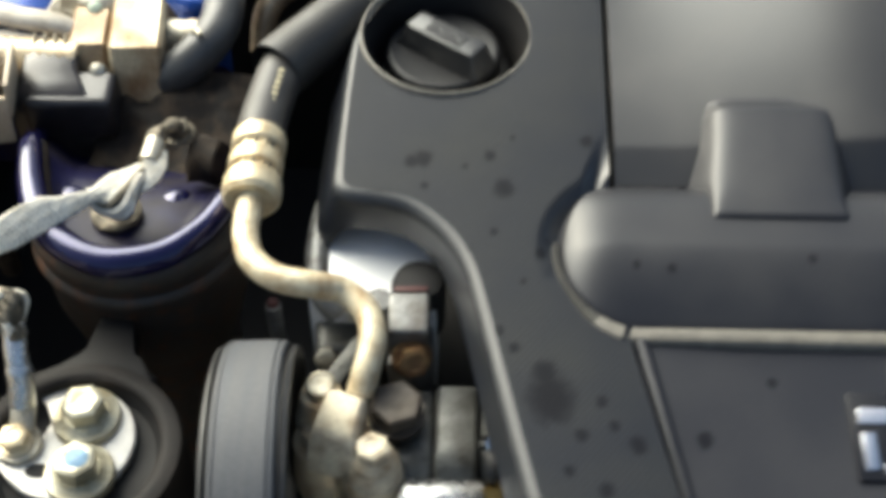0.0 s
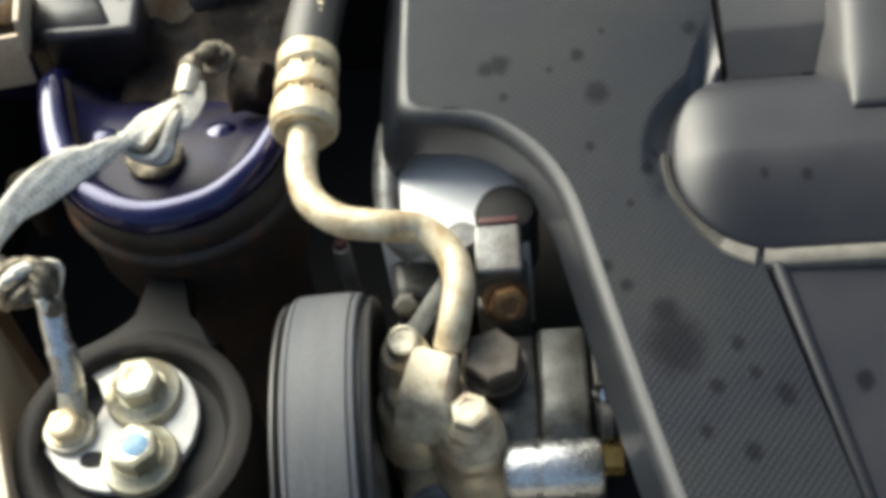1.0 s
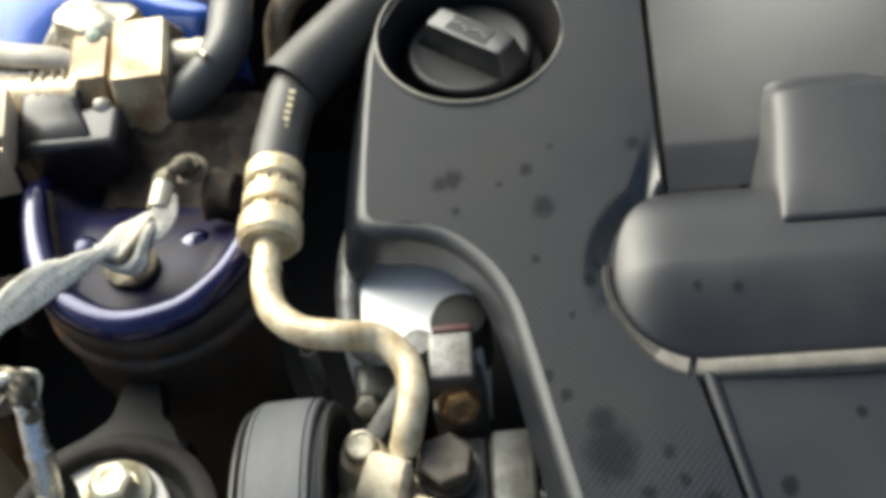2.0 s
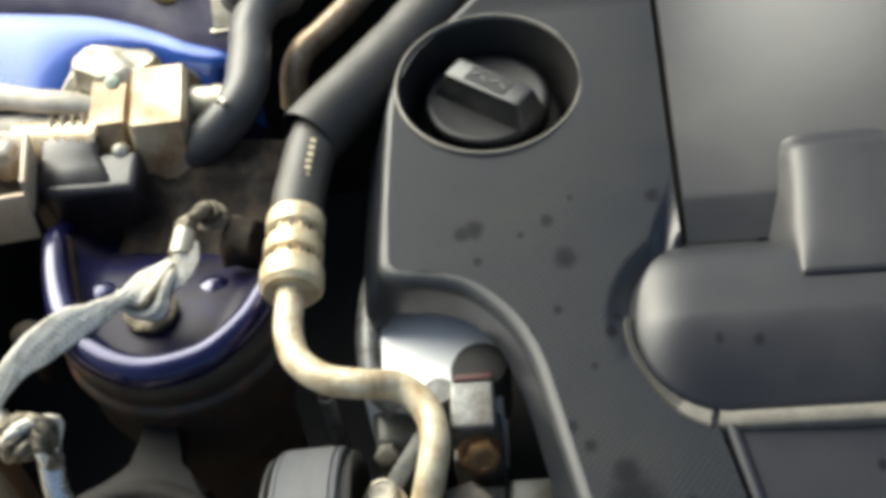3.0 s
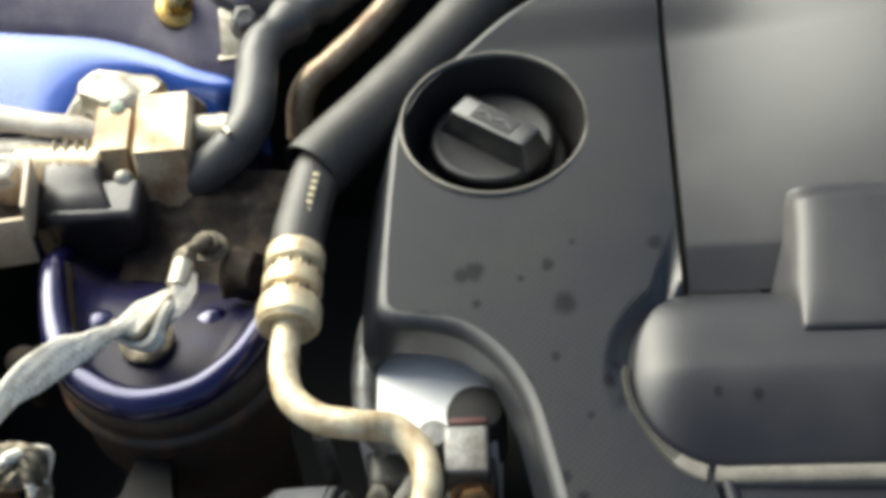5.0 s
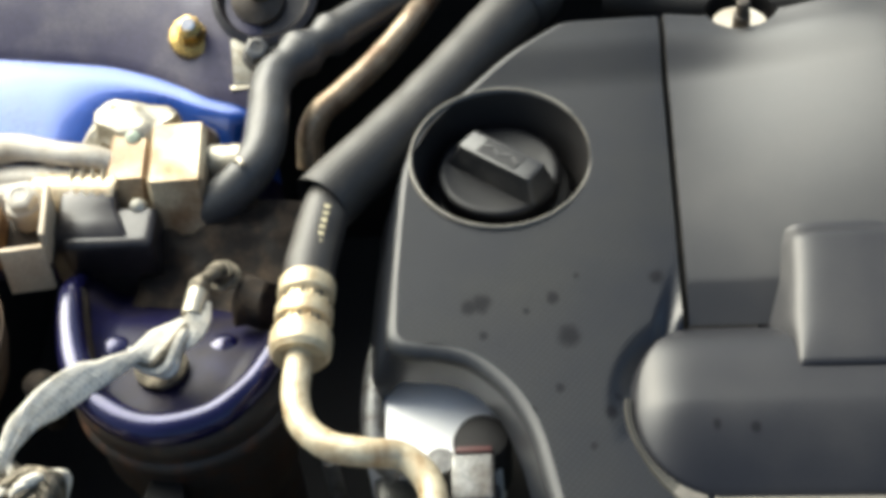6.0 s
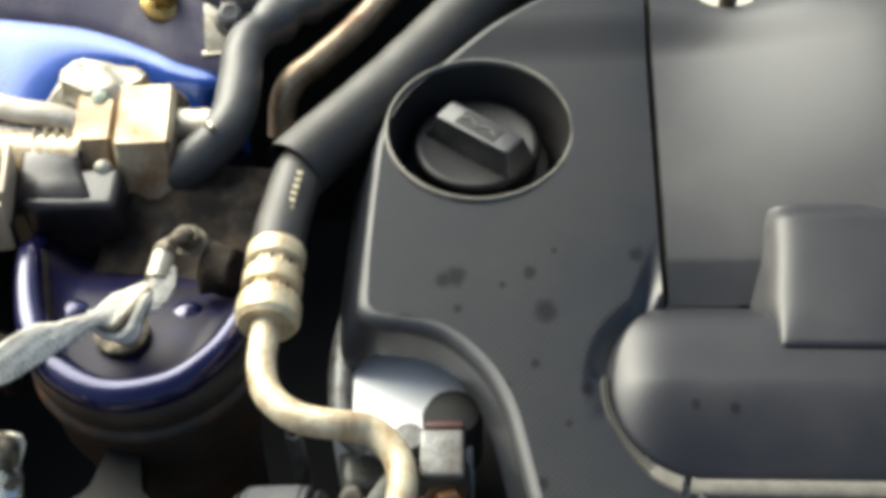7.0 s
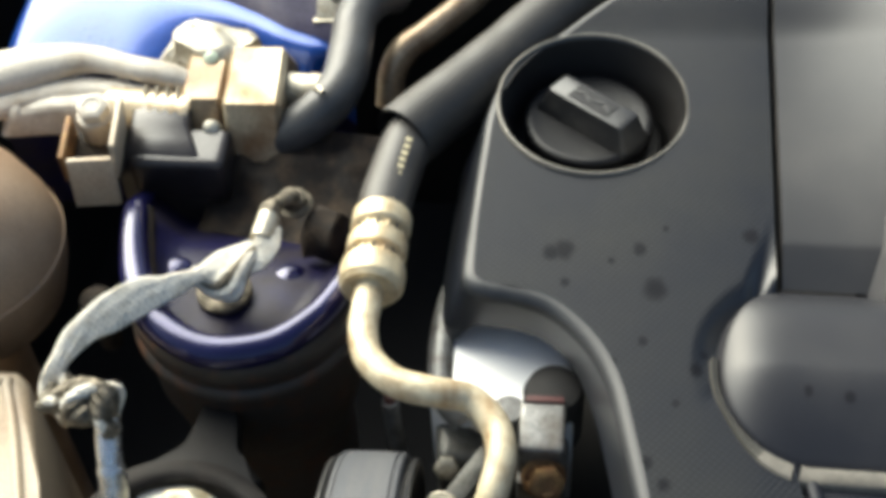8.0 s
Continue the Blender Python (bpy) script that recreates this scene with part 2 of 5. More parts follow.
M_NUT = material("stained_yellow_nut", (0.92, 0.80, 0.56), 0.36, metal=0.35, grain=0.4, scale=48, second=(0.30, 0.16, 0.06), mix_at=0.52)
M_BOLT = material("pale_zinc_bolt", (0.80, 0.76, 0.58), 0.34, metal=0.5, grain=0.4, scale=90, second=(0.44, 0.36, 0.20), mix_at=0.56)
M_NUT_BROWN = material("brown_stained_nut", (0.66, 0.50, 0.30), 0.42, metal=0.25, grain=0.4, scale=60, second=(0.22, 0.12, 0.06), mix_at=0.50)
M_UNION = material("cream_oily_metal", (0.98, 0.87, 0.64), 0.32, metal=0.0, grain=0.28, scale=140, second=(0.36, 0.21, 0.09), mix_at=0.58, bump=0.5)
# Pale base for the lips; on the well rim it paints a highlight.
M_LIP = material("pale_plastic_edge", (0.15, 0.138, 0.115), 0.42, grain=0.35, scale=160, bump=0.1)
M_LIP_GRAIN = woven(material("pale_grained_edge", (0.060, 0.056, 0.045), 0.45, grain=0.35, scale=160, bump=0.1), 0.0017, 0.00025)
M_BRASS = material("dull_brass", (0.40, 0.31, 0.14), 0.45, metal=0.7, grain=0.4, scale=180, second=(0.12, 0.08, 0.04))
M_GOLD = material("bright_yellow_zinc", (0.66, 0.46, 0.15), 0.27, metal=0.9, grain=0.35, scale=200, second=(0.40, 0.25, 0.08))
M_STEEL = material("dull_zinc_steel", (0.74, 0.69, 0.56), 0.44, metal=0.5, grain=0.45, scale=190, second=(0.34, 0.28, 0.18), mix_at=0.60)
M_PLATE = material("white_zinc_plate", (0.80, 0.77, 0.71), 0.5, metal=0.3, grain=0.25, scale=130)
M_ALU = material("cast_aluminium", (0.62, 0.62, 0.61), 0.42, metal=0.65, grain=0.45, scale=110, second=(0.84, 0.84, 0.83), bump=0.5)
M_ALU_DIRTY = material("grimy_cast_aluminium", (0.30, 0.30, 0.29), 0.42, metal=0.45, grain=0.5, scale=150, second=(0.11, 0.09, 0.07), mix_at=0.58, bump=0.4)
M_ALU_BROWN = material("oily_cast_metal", (0.98, 0.84, 0.58), 0.32, metal=0.30, grain=0.25, scale=110, second=(0.50, 0.33, 0.17), mix_at=0.56, bump=0.3)
M_RUST = material("rusty_bolt", (0.25, 0.12, 0.05), 0.65, metal=0.3, grain=0.5, scale=260, second=(0.42, 0.26, 0.10))
M_PLUG = material("brown_steel_plug", (0.120, 0.100, 0.080), 0.55, metal=0.3, grain=0.4, scale=190, second=(0.075, 0.058, 0.042))
M_BRAID = braided(material("tinned_copper_braid", (1.0, 0.94, 0.80), 0.5, metal=0.0, grain=0.14, scale=240, second=(0.58, 0.52, 0.40), mix_at=0.64, bump=1.0, fine=1400), 0.0010, 0.0003)
M_BRAID_OLD = (material("tarnished_braid", (0.36, 0.31, 0.23), 0.5, metal=0.5, grain=0.4, scale=260, second=(0.075, 0.065, 0.045), mix_at=0.5, bump=0.8, fine=1500))
M_TANK = material("yellowed_tank_plastic", (0.44, 0.31, 0.20), 0.45, grain=0.3, scale=30, second=(0.24, 0.145, 0.080), mix_at=0.54)
M_CREAM = material("cream_plastic", (0.66, 0.54, 0.38), 0.42, grain=0.35, scale=25, second=(0.50, 0.33, 0.20), mix_at=0.66)
M_WHITE = material("off_white_metal", (0.74, 0.68, 0.57), 0.45, grain=0.35, scale=75, second=(0.44, 0.34, 0.22), mix_at=0.63, bump=0.3)
M_BLACK = material("black_connector_plastic", (0.030, 0.026, 0.027), 0.34, grain=0.4, scale=120, second=(0.062, 0.054, 0.052), mix_at=0.60, coat=0.15)
M_HOSE = material("grey_black_rubber", (0.045, 0.041, 0.038), 0.46, grain=0.35, scale=70, second=(0.080, 0.075, 0.068), mix_at=0.62)
# Near-black base: the shade of deep gaps is put into the colour.
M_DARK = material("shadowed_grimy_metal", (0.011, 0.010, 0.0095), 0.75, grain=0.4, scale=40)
M_RED = material("red_gasket", (0.075, 0.017, 0.015), 0.55, grain=0.3, scale=200)
M_BLUE = material("blue_marking_paint", (0.25, 0.42, 0.60), 0.5, grain=0.4, scale=300)
M_COPPER = material("stained_copper_pipe", (0.62, 0.50, 0.35), 0.38, metal=0.5, grain=0.5, scale=60, second=(0.20, 0.10, 0.045), mix_at=0.52)
M_CHROME = material("chrome_badge", (0.85, 0.85, 0.86), 0.12, metal=1.0, grain=0.05, scale=60, bump=0.02)
M_INK = material("white_hose_print", (0.66, 0.58, 0.36), 0.6, grain=0.4, scale=500)
M_PALE = material("pale_blue_connector", (0.58, 0.66, 0.72), 0.5, grain=0.2, scale=90)
M_SEAL = material("pale_green_sealant", (0.52, 0.60, 0.46), 0.6, grain=0.4, scale=300)
M_OLIVE = material("olive_plastic", (0.17, 0.18, 0.06), 0.5, grain=0.25, scale=90)

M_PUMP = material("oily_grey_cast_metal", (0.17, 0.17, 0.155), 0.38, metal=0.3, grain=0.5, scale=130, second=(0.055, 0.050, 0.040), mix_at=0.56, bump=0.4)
# Pale so that the added front panel throws light back onto the engine.
M_PANEL = material("pale_grey_bounce_paint", (0.50, 0.48, 0.44), 0.6, grain=0.2, scale=30, second=(0.40, 0.37, 0.32), mix_at=0.6)
M_BARREL = material("bright_rough_machined_metal", (0.88, 0.88, 0.87), 0.26, metal=0.9, grain=0.35, scale=220, second=(0.74, 0.73, 0.70), mix_at=0.68, bump=0.5)
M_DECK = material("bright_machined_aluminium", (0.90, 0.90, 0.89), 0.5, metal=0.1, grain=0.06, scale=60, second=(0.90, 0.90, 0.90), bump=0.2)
M_ASPHALT = material("worn_asphalt", (0.045, 0.045, 0.047), 0.85, grain=0.4, scale=4, fine=260, second=(0.07, 0.07, 0.068), spec=0.3)

# ---- mesh helpers ----
def link(name, me, mat, parent=None, label="", sharp=40):
    me.materials.append(mat)
    for p in me.polygons:
        p.use_smooth = True
    me.set_sharp_from_angle(angle=radians(sharp))
    ob = new(name, me)
    if parent is not None:
        ob.parent = parent
    if label:
        ob["label"] = label
    return ob


def part(name, bm, mat, parent=None, label="", sharp=40):
    bmesh.ops.recalc_face_normals(bm, faces=bm.faces)
    me = bpy.data.meshes.new(name)
    bm.to_mesh(me)
    bm.free()
    return link(name, me, mat, parent, label, sharp)


def thing(name, label, category, group="", kind="", at=(0, 0, 0)):
    e = new(name)
    e.empty_display_size = 0.01
    return tagged(e, label, category, group, kind)


def grid_bm(rows, close_u=False, close_v=False, caps=False):
    """Quads over rows of points; close_u joins each row's ends."""
    bm = bmesh.new()
    vs = [[bm.verts.new(p) for p in r] for r in rows]
    nr, nc = len(vs), len(vs[0])
    for i in range(nr if close_v else nr - 1):
        for j in range(nc if close_u else nc - 1):
            a, b, c, d = vs[i][j], vs[i][(j + 1) % nc], vs[(i + 1) % nr][(j + 1) % nc], vs[(i + 1) % nr][j]
            bm.faces.new((a, b, c, d))
    if caps:
        bm.faces.new(vs[0])
        bm.faces.new(vs[-1][::-1])
    return bm


def curve(points, n):
    """n points, evenly spaced, on a smooth line through the given ones."""
    p = [Vector(q) for q in points]
    p = [2 * p[0] - p[1]] + p + [2 * p[-1] - p[-2]]
    fine = []
    for i in range(1, len(p) - 2):
        for k in range(24):
            t = k / 24
            a, b, c, d = p[i - 1], p[i], p[i + 1], p[i + 2]
            fine.append(0.5 * (2 * b + (c - a) * t + (2 * a - 5 * b + 4 * c - d) * t * t + (3 * b - a - 3 * c + d) * t ** 3))
    fine.append(p[-2])
    run = [0.0]
    for a, b in zip(fine, fine[1:]):
        run.append(run[-1] + (b - a).length)
    out, j = [], 0
    for i in range(n):
        s = run[-1] * i / (n - 1)
        while j < len(run) - 2 and run[j + 1] < s:
            j += 1
        f = (s - run[j]) / max(1e-9, run[j + 1] - run[j])
        out.append(fine[j].lerp(fine[j + 1], min(1, max(0, f))))
    return out


def tube(points, radius, n=64, sides=20, rough=0.0, caps=True, flat=1.0, twist=0.0):
    """A round bar along a smooth line; radius is a number or a function of 0..1."""
    line = curve(points, n)
    rows, up = [], Vector((0.05, 0.1, 1)).normalized()
    for i, c in enumerate(line):
        d = (line[min(n - 1, i + 1)] - line[max(0, i - 1)]).normalized()
        up = (up - d * up.dot(d)).normalized()
        side = d.cross(up)
        r = radius(i / (n - 1)) if callable(radius) else radius
        row = []
        for k in range(sides):
            a = 2 * math.pi * k / sides + twist * i / (n - 1)
            q = r * (1 + rough * noise.noise(c * 90 + Vector((math.cos(a), math.sin(a), 0))))
            row.append(c + side * (q * math.cos(a)) + up * (q * flat * math.sin(a)))
        rows.append(row)
    return grid_bm(rows, close_u=True, caps=caps)


def lathe(profile, m=None, n=48, caps=True):
    """(radius, height) pairs turned round the z axis of m."""
    m = m or Matrix()
    rows = [[m @ Vector((max(r, 1e-5) * math.cos(2 * math.pi * k / n), max(r, 1e-5) * math.sin(2 * math.pi * k / n), z)) for k in range(n)] for r, z in profile]
    return grid_bm(rows, close_u=True, caps=caps)


def block(size, m, bevel=0.001, segs=2, taper=1.0, shear=0.0):
    bm = bmesh.new()
    bmesh.ops.create_cube(bm, size=1)
    for v in bm.verts:
        k = taper if v.co.z > 0 else 1
        v.co = Vector((v.co.x * size[0] * k, v.co.y * size[1] * k + shear * v.co.z, v.co.z * size[2]))
    if bevel:
        bmesh.ops.bevel(bm, geom=bm.edges[:], offset=bevel, segments=segs, affect="EDGES", profile=0.6)
    bm.transform(m)
    return bm


def prism(poly, z0, z1, m=None, bevel=0.0012, segs=3):
    """A flat shape given by its plan, with thickness and rounded edges."""
    bm = bmesh.new()
    bot = [bm.verts.new((x, y, z0)) for x, y in poly]
    top = [bm.verts.new((x, y, z1)) for x, y in poly]
    bm.faces.new(bot[::-1])
    bm.faces.new(top)
    k = len(poly)
    for i in range(k):
        bm.faces.new((bot[i], bot[(i + 1) % k], top[(i + 1) % k], top[i]))
    if bevel:
        e = [e for e in bm.edges if abs(e.verts[0].co.z - e.verts[1].co.z) < 1e-7]
        bmesh.ops.bevel(bm, geom=e, offset=bevel, segments=segs, affect="EDGES", profile=0.5)
    if m:
        bm.transform(m)
    return bm


def hexagon(r, h, m, dish=0.0, chamfer=0.0012):
    """A hexagonal head with a chamfered, slightly dished top, from z = 0 up."""
    rows = []
    c = r - chamfer
    for rr, z in ((r, 0), (r, h - chamfer * 0.6), (c, h), (c * 0.72, h), (c * 0.62, h - dish), (0.0002, h - dish)):
        rows.append([m @ Vector((rr * math.cos(math.pi * k / 3), rr * math.sin(math.pi * k / 3), z)) for k in range(6)])
    return grid_bm(rows, close_u=True, caps=True)


def bolt(name, at, r, h, flange, thick, mat, label, turn=0.0, rx=0.0, ry=0.0, dish=0.0004, parent=None, mark=None, group=""):
    """A flanged hexagon bolt whose flange stands at the given place."""
    m = pose(*at, rx, ry, turn)
    if parent is None:
        holder = thing(name, label, "bolt", group)
    else:
        holder = part(name, lathe([(flange * 0.5, -0.002), (flange * 0.5, 0)], m, 16), mat, parent, label)
    part("flange", lathe([(flange, 0), (flange, thick * 0.55), (flange * 0.95, thick * 0.8), (r * 1.12, thick * 1.0), (r * 1.02, thick * 1.25), (0.001, thick * 1.25)], m, 36), mat, holder)
    part("head", hexagon(r, h, m @ pose(0, 0, thick), dish), mat, holder)
    if mark:
        part("paint_mark", lathe([(r * 0.55, 0), (r * 0.5, 0.0003), (0.0002, 0.0004)], m @ pose(0.0008, -0.0008, thick + h - dish + 0.0001), 14), mark, holder, "pale blue paint mark")
    return holder


def rough_block(size, m, amount, seed):
    bm = block(size, Matrix(), min(size) * 0.25, 3, taper=0.7)
    bmesh.ops.subdivide_edges(bm, edges=bm.edges[:], cuts=2, use_grid_fill=True)
    for v in bm.verts:
        v.co += Vector((noise.noise(v.co * 120 + Vector((seed, 0, 0))), noise.noise(v.co * 120 + Vector((0, seed, 0))), noise.noise(v.co * 120 + Vector((0, 0, seed))))) * amount
    bm.transform(m)
    return bm


def smooth(a, b, x):
    t = min(1.0, max(0.0, (x - a) / (b - a)))
    return t * t * (3 - 2 * t)


# ---- the bay that closes the place ----
def slab(name, size, at, mat, label, rx=0, ry=0, rz=0):
    return tagged(part(name, block(size, pose(*at, rx, ry, rz), 0.002), mat), label, "panel", kind="structure")


# Tray, side walls and bulkhead carry the bay's shade in M_DARK's colour.
slab("floor", (0.95, 0.80, 0.02), (0.05, 0.33, -0.40), M_DARK, "grimy tray under the engine, near black for the bay's shade")
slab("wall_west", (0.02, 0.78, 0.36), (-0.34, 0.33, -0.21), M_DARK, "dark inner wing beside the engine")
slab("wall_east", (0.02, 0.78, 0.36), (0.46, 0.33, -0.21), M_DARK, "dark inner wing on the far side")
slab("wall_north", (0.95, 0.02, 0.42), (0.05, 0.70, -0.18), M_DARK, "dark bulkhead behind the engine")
# Out of view; added as a reflector for faces turned to the front.
slab("wall_south", (0.95, 0.03, 0.30), (0.05, 0.02, -0.24), M_PANEL, "unseen pale grey front panel, added to bounce light into the bay")

slab("ground", (60, 60, 0.04), (0.05, 0.33, -0.80), M_ASPHALT, "worn grey asphalt under the car")

# engine block under the cover
block_thing = thing("engine_block", "grimy engine block under the plastic cover, near black for shade", "engine")
# Shade under the cover is painted in by the near-black base.
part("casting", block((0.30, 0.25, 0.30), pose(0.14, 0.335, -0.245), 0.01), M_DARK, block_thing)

# ---- engine cover ----
cover = thing("engine_cover", "dusty black plastic engine cover with dark oil drops", "engine cover")
CAP = Vector((0.0039, 0.3878))
RIM, OVAL = 0.0326, 1.06


def seam(y):
    """The joint between the grained panel and the smooth ones."""
    if y > 0.300:
        return 0.0638 + (y - 0.309) * 0.0182
    return 0.0654 - 0.0018 * smooth(0.248, 0.300, y) + max(0, 0.245 - y) * 0.19


def side_right(y):
    return seam(y) - 0.0008


def crown(y):
    """The rise of the cover from the bulge to the step at the back."""
    return 0.0066 * (1 - ((0.420 - min(max(y, 0.3275), 0.420)) / 0.0925) ** 2.7)


def cover_height(x, y):
    """The height of the grained panel: a step up at the back, a sunk corner and a moat beside the bulge."""
    z = 0.0046 * smooth(0.420, 0.444, y) - 0.0065 * smooth(0.4525, 0.4600, y) ** 2
    off = ((x - 0.0455) * 0.040 - (y - 0.290) * 0.014) / 0.0424
    sunk = 0.0085 * smooth(0, 0.0085, off) * smooth(-0.0005, 0.0105, seam(y) - x) * smooth(0.262, 0.290, y)
    gap = (math.hypot((0.0695 - x) / 0.0250, (y - 0.2755) / 0.0305) - 1) * 0.026
    moat = 0.0042 * smooth(0.0090, 0.0, gap) * smooth(0.264, 0.294, y) * (1 if x < 0.0695 else 0)
    under = 0.012 * smooth(-0.0006, -0.0030, gap) if x < 0.0695 else 0
    return z - max(sunk, moat, under) + 0.0027 * smooth(0.300, 0.415, y) * smooth(-0.01, 0.067, x)


def build_side_panel():
    outline = [(0.046, 0.115, 0), (0.0385, 0.15, 0), (0.0305, 0.185, 0), (0.0218, 0.2255, 0), (0.0165, 0.251, 0), (0.0118, 0.270, 0), (0.0045, 0.284, 0), (-0.0065, 0.2948, 0),
               (-0.0175, 0.2990, 0), (-0.0245, 0.2996, 0), (-0.0298, 0.3010, 0), (-0.0337, 0.3046, 0), (-0.0352, 0.3105, 0), (-0.0345, 0.330, 0), (-0.0338, 0.360, 0), (-0.0322, 0.386, 0), (-0.0252, 0.4065, 0),
               (-0.0112, 0.4232, 0), (0.004, 0.4375, 0), (0.020, 0.4505, 0), (0.031, 0.4575, 0), (0.0405, 0.4595, 0)]
    n, cols = 340, 90
    line = curve(outline, n)
    rows = []
    for i, p in enumerate(line):
        t = (line[min(n - 1, i + 1)] - line[max(0, i - 1)]).normalized()
        inward = Vector((t.y, -t.x, 0))
        flank = smooth(0.300, 0.306, p.y) if p.x < 0 else 0.0
        r = 0.0030 + 0.0014 * smooth(0.335, 0.305, p.y)
        deep = 0.0155 + 0.017 * flank
        flare = 0.0008 + 0.0026 * smooth(0.296, 0.270, p.y) + 0.0085 * flank
        row = [p - inward * (flare - 0.002) + Vector((0, 0, -deep)), p - inward * flare + Vector((0, 0, -deep)), p + Vector((0, 0, -r))]
        for a in (20, 40, 60, 78):
            row.append(p + inward * r * (1 - math.cos(radians(a))) + Vector((0, 0, -r + r * math.sin(radians(a)))))
        q = p + inward * r
        s = i / (n - 1)
        y_end = 0.115 + (0.4595 - 0.115) * smooth(0, 1, s) * 0.25 + (0.4595 - 0.115) * s * 0.75
        e = Vector((side_right(y_end), y_end, 0))
        for k in range(cols):
            f = k / (cols - 1)
            row.append(q.lerp(e, f))
        for k, v in enumerate(row):
            h = cover_height(v.x, v.y)
            v.z += h if k > 2 else min(0, h)
        row.append(row[-1] + Vector((0.0004, 0, -0.0012)))
        row.append(row[-1] + Vector((0.0002, 0, -0.008)))
        rows.append(row)
    cell = 0.0011
    for row in rows:
        for v in row[5:]:
            d = Vector((v.x - CAP.x, (v.y - CAP.y) / OVAL))
            if RIM - cell * 0.75 < d.length < RIM + cell * 0.75:
                d = d.normalized() * RIM
                v.x, v.y = CAP.x + d.x, CAP.y + d.y * OVAL
    part("flank", grid_bm([row[:3] for row in rows]), M_WEAVE, cover, "steep side of the cover", sharp=50)
    # The rounded edge has its bright band painted in with the wear.
    part("panel_edge", grid_bm([row[2:8] for row in rows]), M_EDGE, cover, "smooth rounded edge, paler with wear and a highlight put into the colour", sharp=50)
    bm = grid_bm([row[7:] for row in rows])
    gone = [f for f in bm.faces if math.hypot(f.calc_center_median().x - CAP.x, (f.calc_center_median().y - CAP.y) / OVAL) < RIM - 0.0002 and f.calc_center_median().z > -0.006]
    bmesh.ops.delete(bm, geom=gone, context="FACES")
    return part("side_panel", bm, M_WEAVE, cover, "finely grained black plastic", sharp=50)


build_side_panel()
at_cap = pose(CAP.x, CAP.y, 0) @ Matrix.Diagonal((1, OVAL, 1, 1))
part("filler_well", lathe([(0.0338, -0.0008), (0.0336, 0.0007), (0.0331, 0.0011), (0.0325, 0.0008), (0.0321, -0.001), (0.0292, -0.024)], at_cap, 96, caps=False), M_COVER, cover, "round well with a raised rim", sharp=70)

# A separate near-black floor paints the shade at the bottom.
part("well_floor", lathe([(0.0292, -0.024), (0.0280, -0.030), (0.001, -0.030)], at_cap, 64, caps=False), M_DARK, cover, "bottom of the well, its shade put into the colour")
# A pale ring paints the thin highlight along the rim.
part("well_rim", lathe([(0.0340, 0.0002), (0.0337, 0.0011), (0.0332, 0.0015), (0.0327, 0.0013), (0.0324, 0.0006)], at_cap, 96, caps=False), M_LIP, cover, "pale rim of the well, highlight put into its colour", sharp=70)


def centre_height(x, y):
    """The smooth middle panel: a crown, a step up at the back, a scoop round the rear fixing, a flat slope down to the bulge."""
    z = 0.0006 + 0.80 * (x - 0.066) ** 2 * smooth(0.47, 0.425, y) * smooth(0.25, 0.14, x)
    right = smooth(0.066, 0.165, x)
    low = 1 - (min(max(y, 0.3275), 0.450) - 0.3275) / 0.1225
    z += 0.45 * crown(y) * (1 - right) + 0.0140 * right * (1 - low * low)
    z += 0.0056 * (1 - 0.85 * right) * smooth(0.420, 0.444, y) - 0.0065 * smooth(0.4525, 0.4600, y) ** 2
    ramp = (0.3270 - y) / 0.0130
    z -= (0.0045 + 0.80 * (x - 0.066) ** 2 * smooth(0.25, 0.14, x)) * 0.5 * (ramp + math.sqrt(ramp * ramp + 0.004))
    z -= 0.0045 * math.exp(-(((x - 0.0985) / 0.024) ** 2 + ((y - 0.459) / 0.022) ** 2))
    return z


def build_centre_panel():
    rows, ny, nx = [], 170, 130
    for i in range(ny):
        y = 0.3120 + (0.4595 - 0.3120) * i / (ny - 1)
        left = seam(y) + 0.0008
        row = [Vector((left, y, -0.013)), Vector((left + 0.0002, y, -0.0012 + centre_height(left, y)))]
        for j in range(nx):
            x = left + 0.0008 + (0.235 - left - 0.0008) * (j / (nx - 1)) ** 1.15
            row.append(Vector((x, y, centre_height(x, y))))
        rows.append(row)
    rows.append([v + Vector((0, 0.001, -0.004)) for v in rows[-1]])
    rows.append([v + Vector((0, 0.0005, -0.014)) for v in rows[-1]])
    notch, r = Vector((0.0985, 0.4590)), 0.0143
    for row in rows:
        for v in row:
            d = v.xy - notch
            if d.length < r + 0.0009 and d.length > r - 0.0011 and v.z > -0.02:
                d = d.normalized() * r
                v.x, v.y = notch.x + d.x, notch.y + d.y
    bm = grid_bm(rows)
    gone = [f for f in bm.faces if (f.calc_center_median().xy - notch).length < r - 0.0003]
    bmesh.ops.delete(bm, geom=gone, context="FACES")
    part("centre_panel", bm, M_COVER, cover, "smooth black plastic, pale with dust", sharp=50)
    part("fixing_notch", lathe([(r, 0.0055), (r, -0.014), (0.001, -0.014)], pose(notch.x, notch.y, -0.002), 40, caps=False), M_COVER, cover, "round notch in the rear edge")


build_centre_panel()

# rounded bulge with a blunt end, and the tab that bridges to it
BX, BY, BACK, FRONT, SIDE, TOP = 0.0695, 0.2755, 0.0360, 0.0305, 0.0268, 0.0068


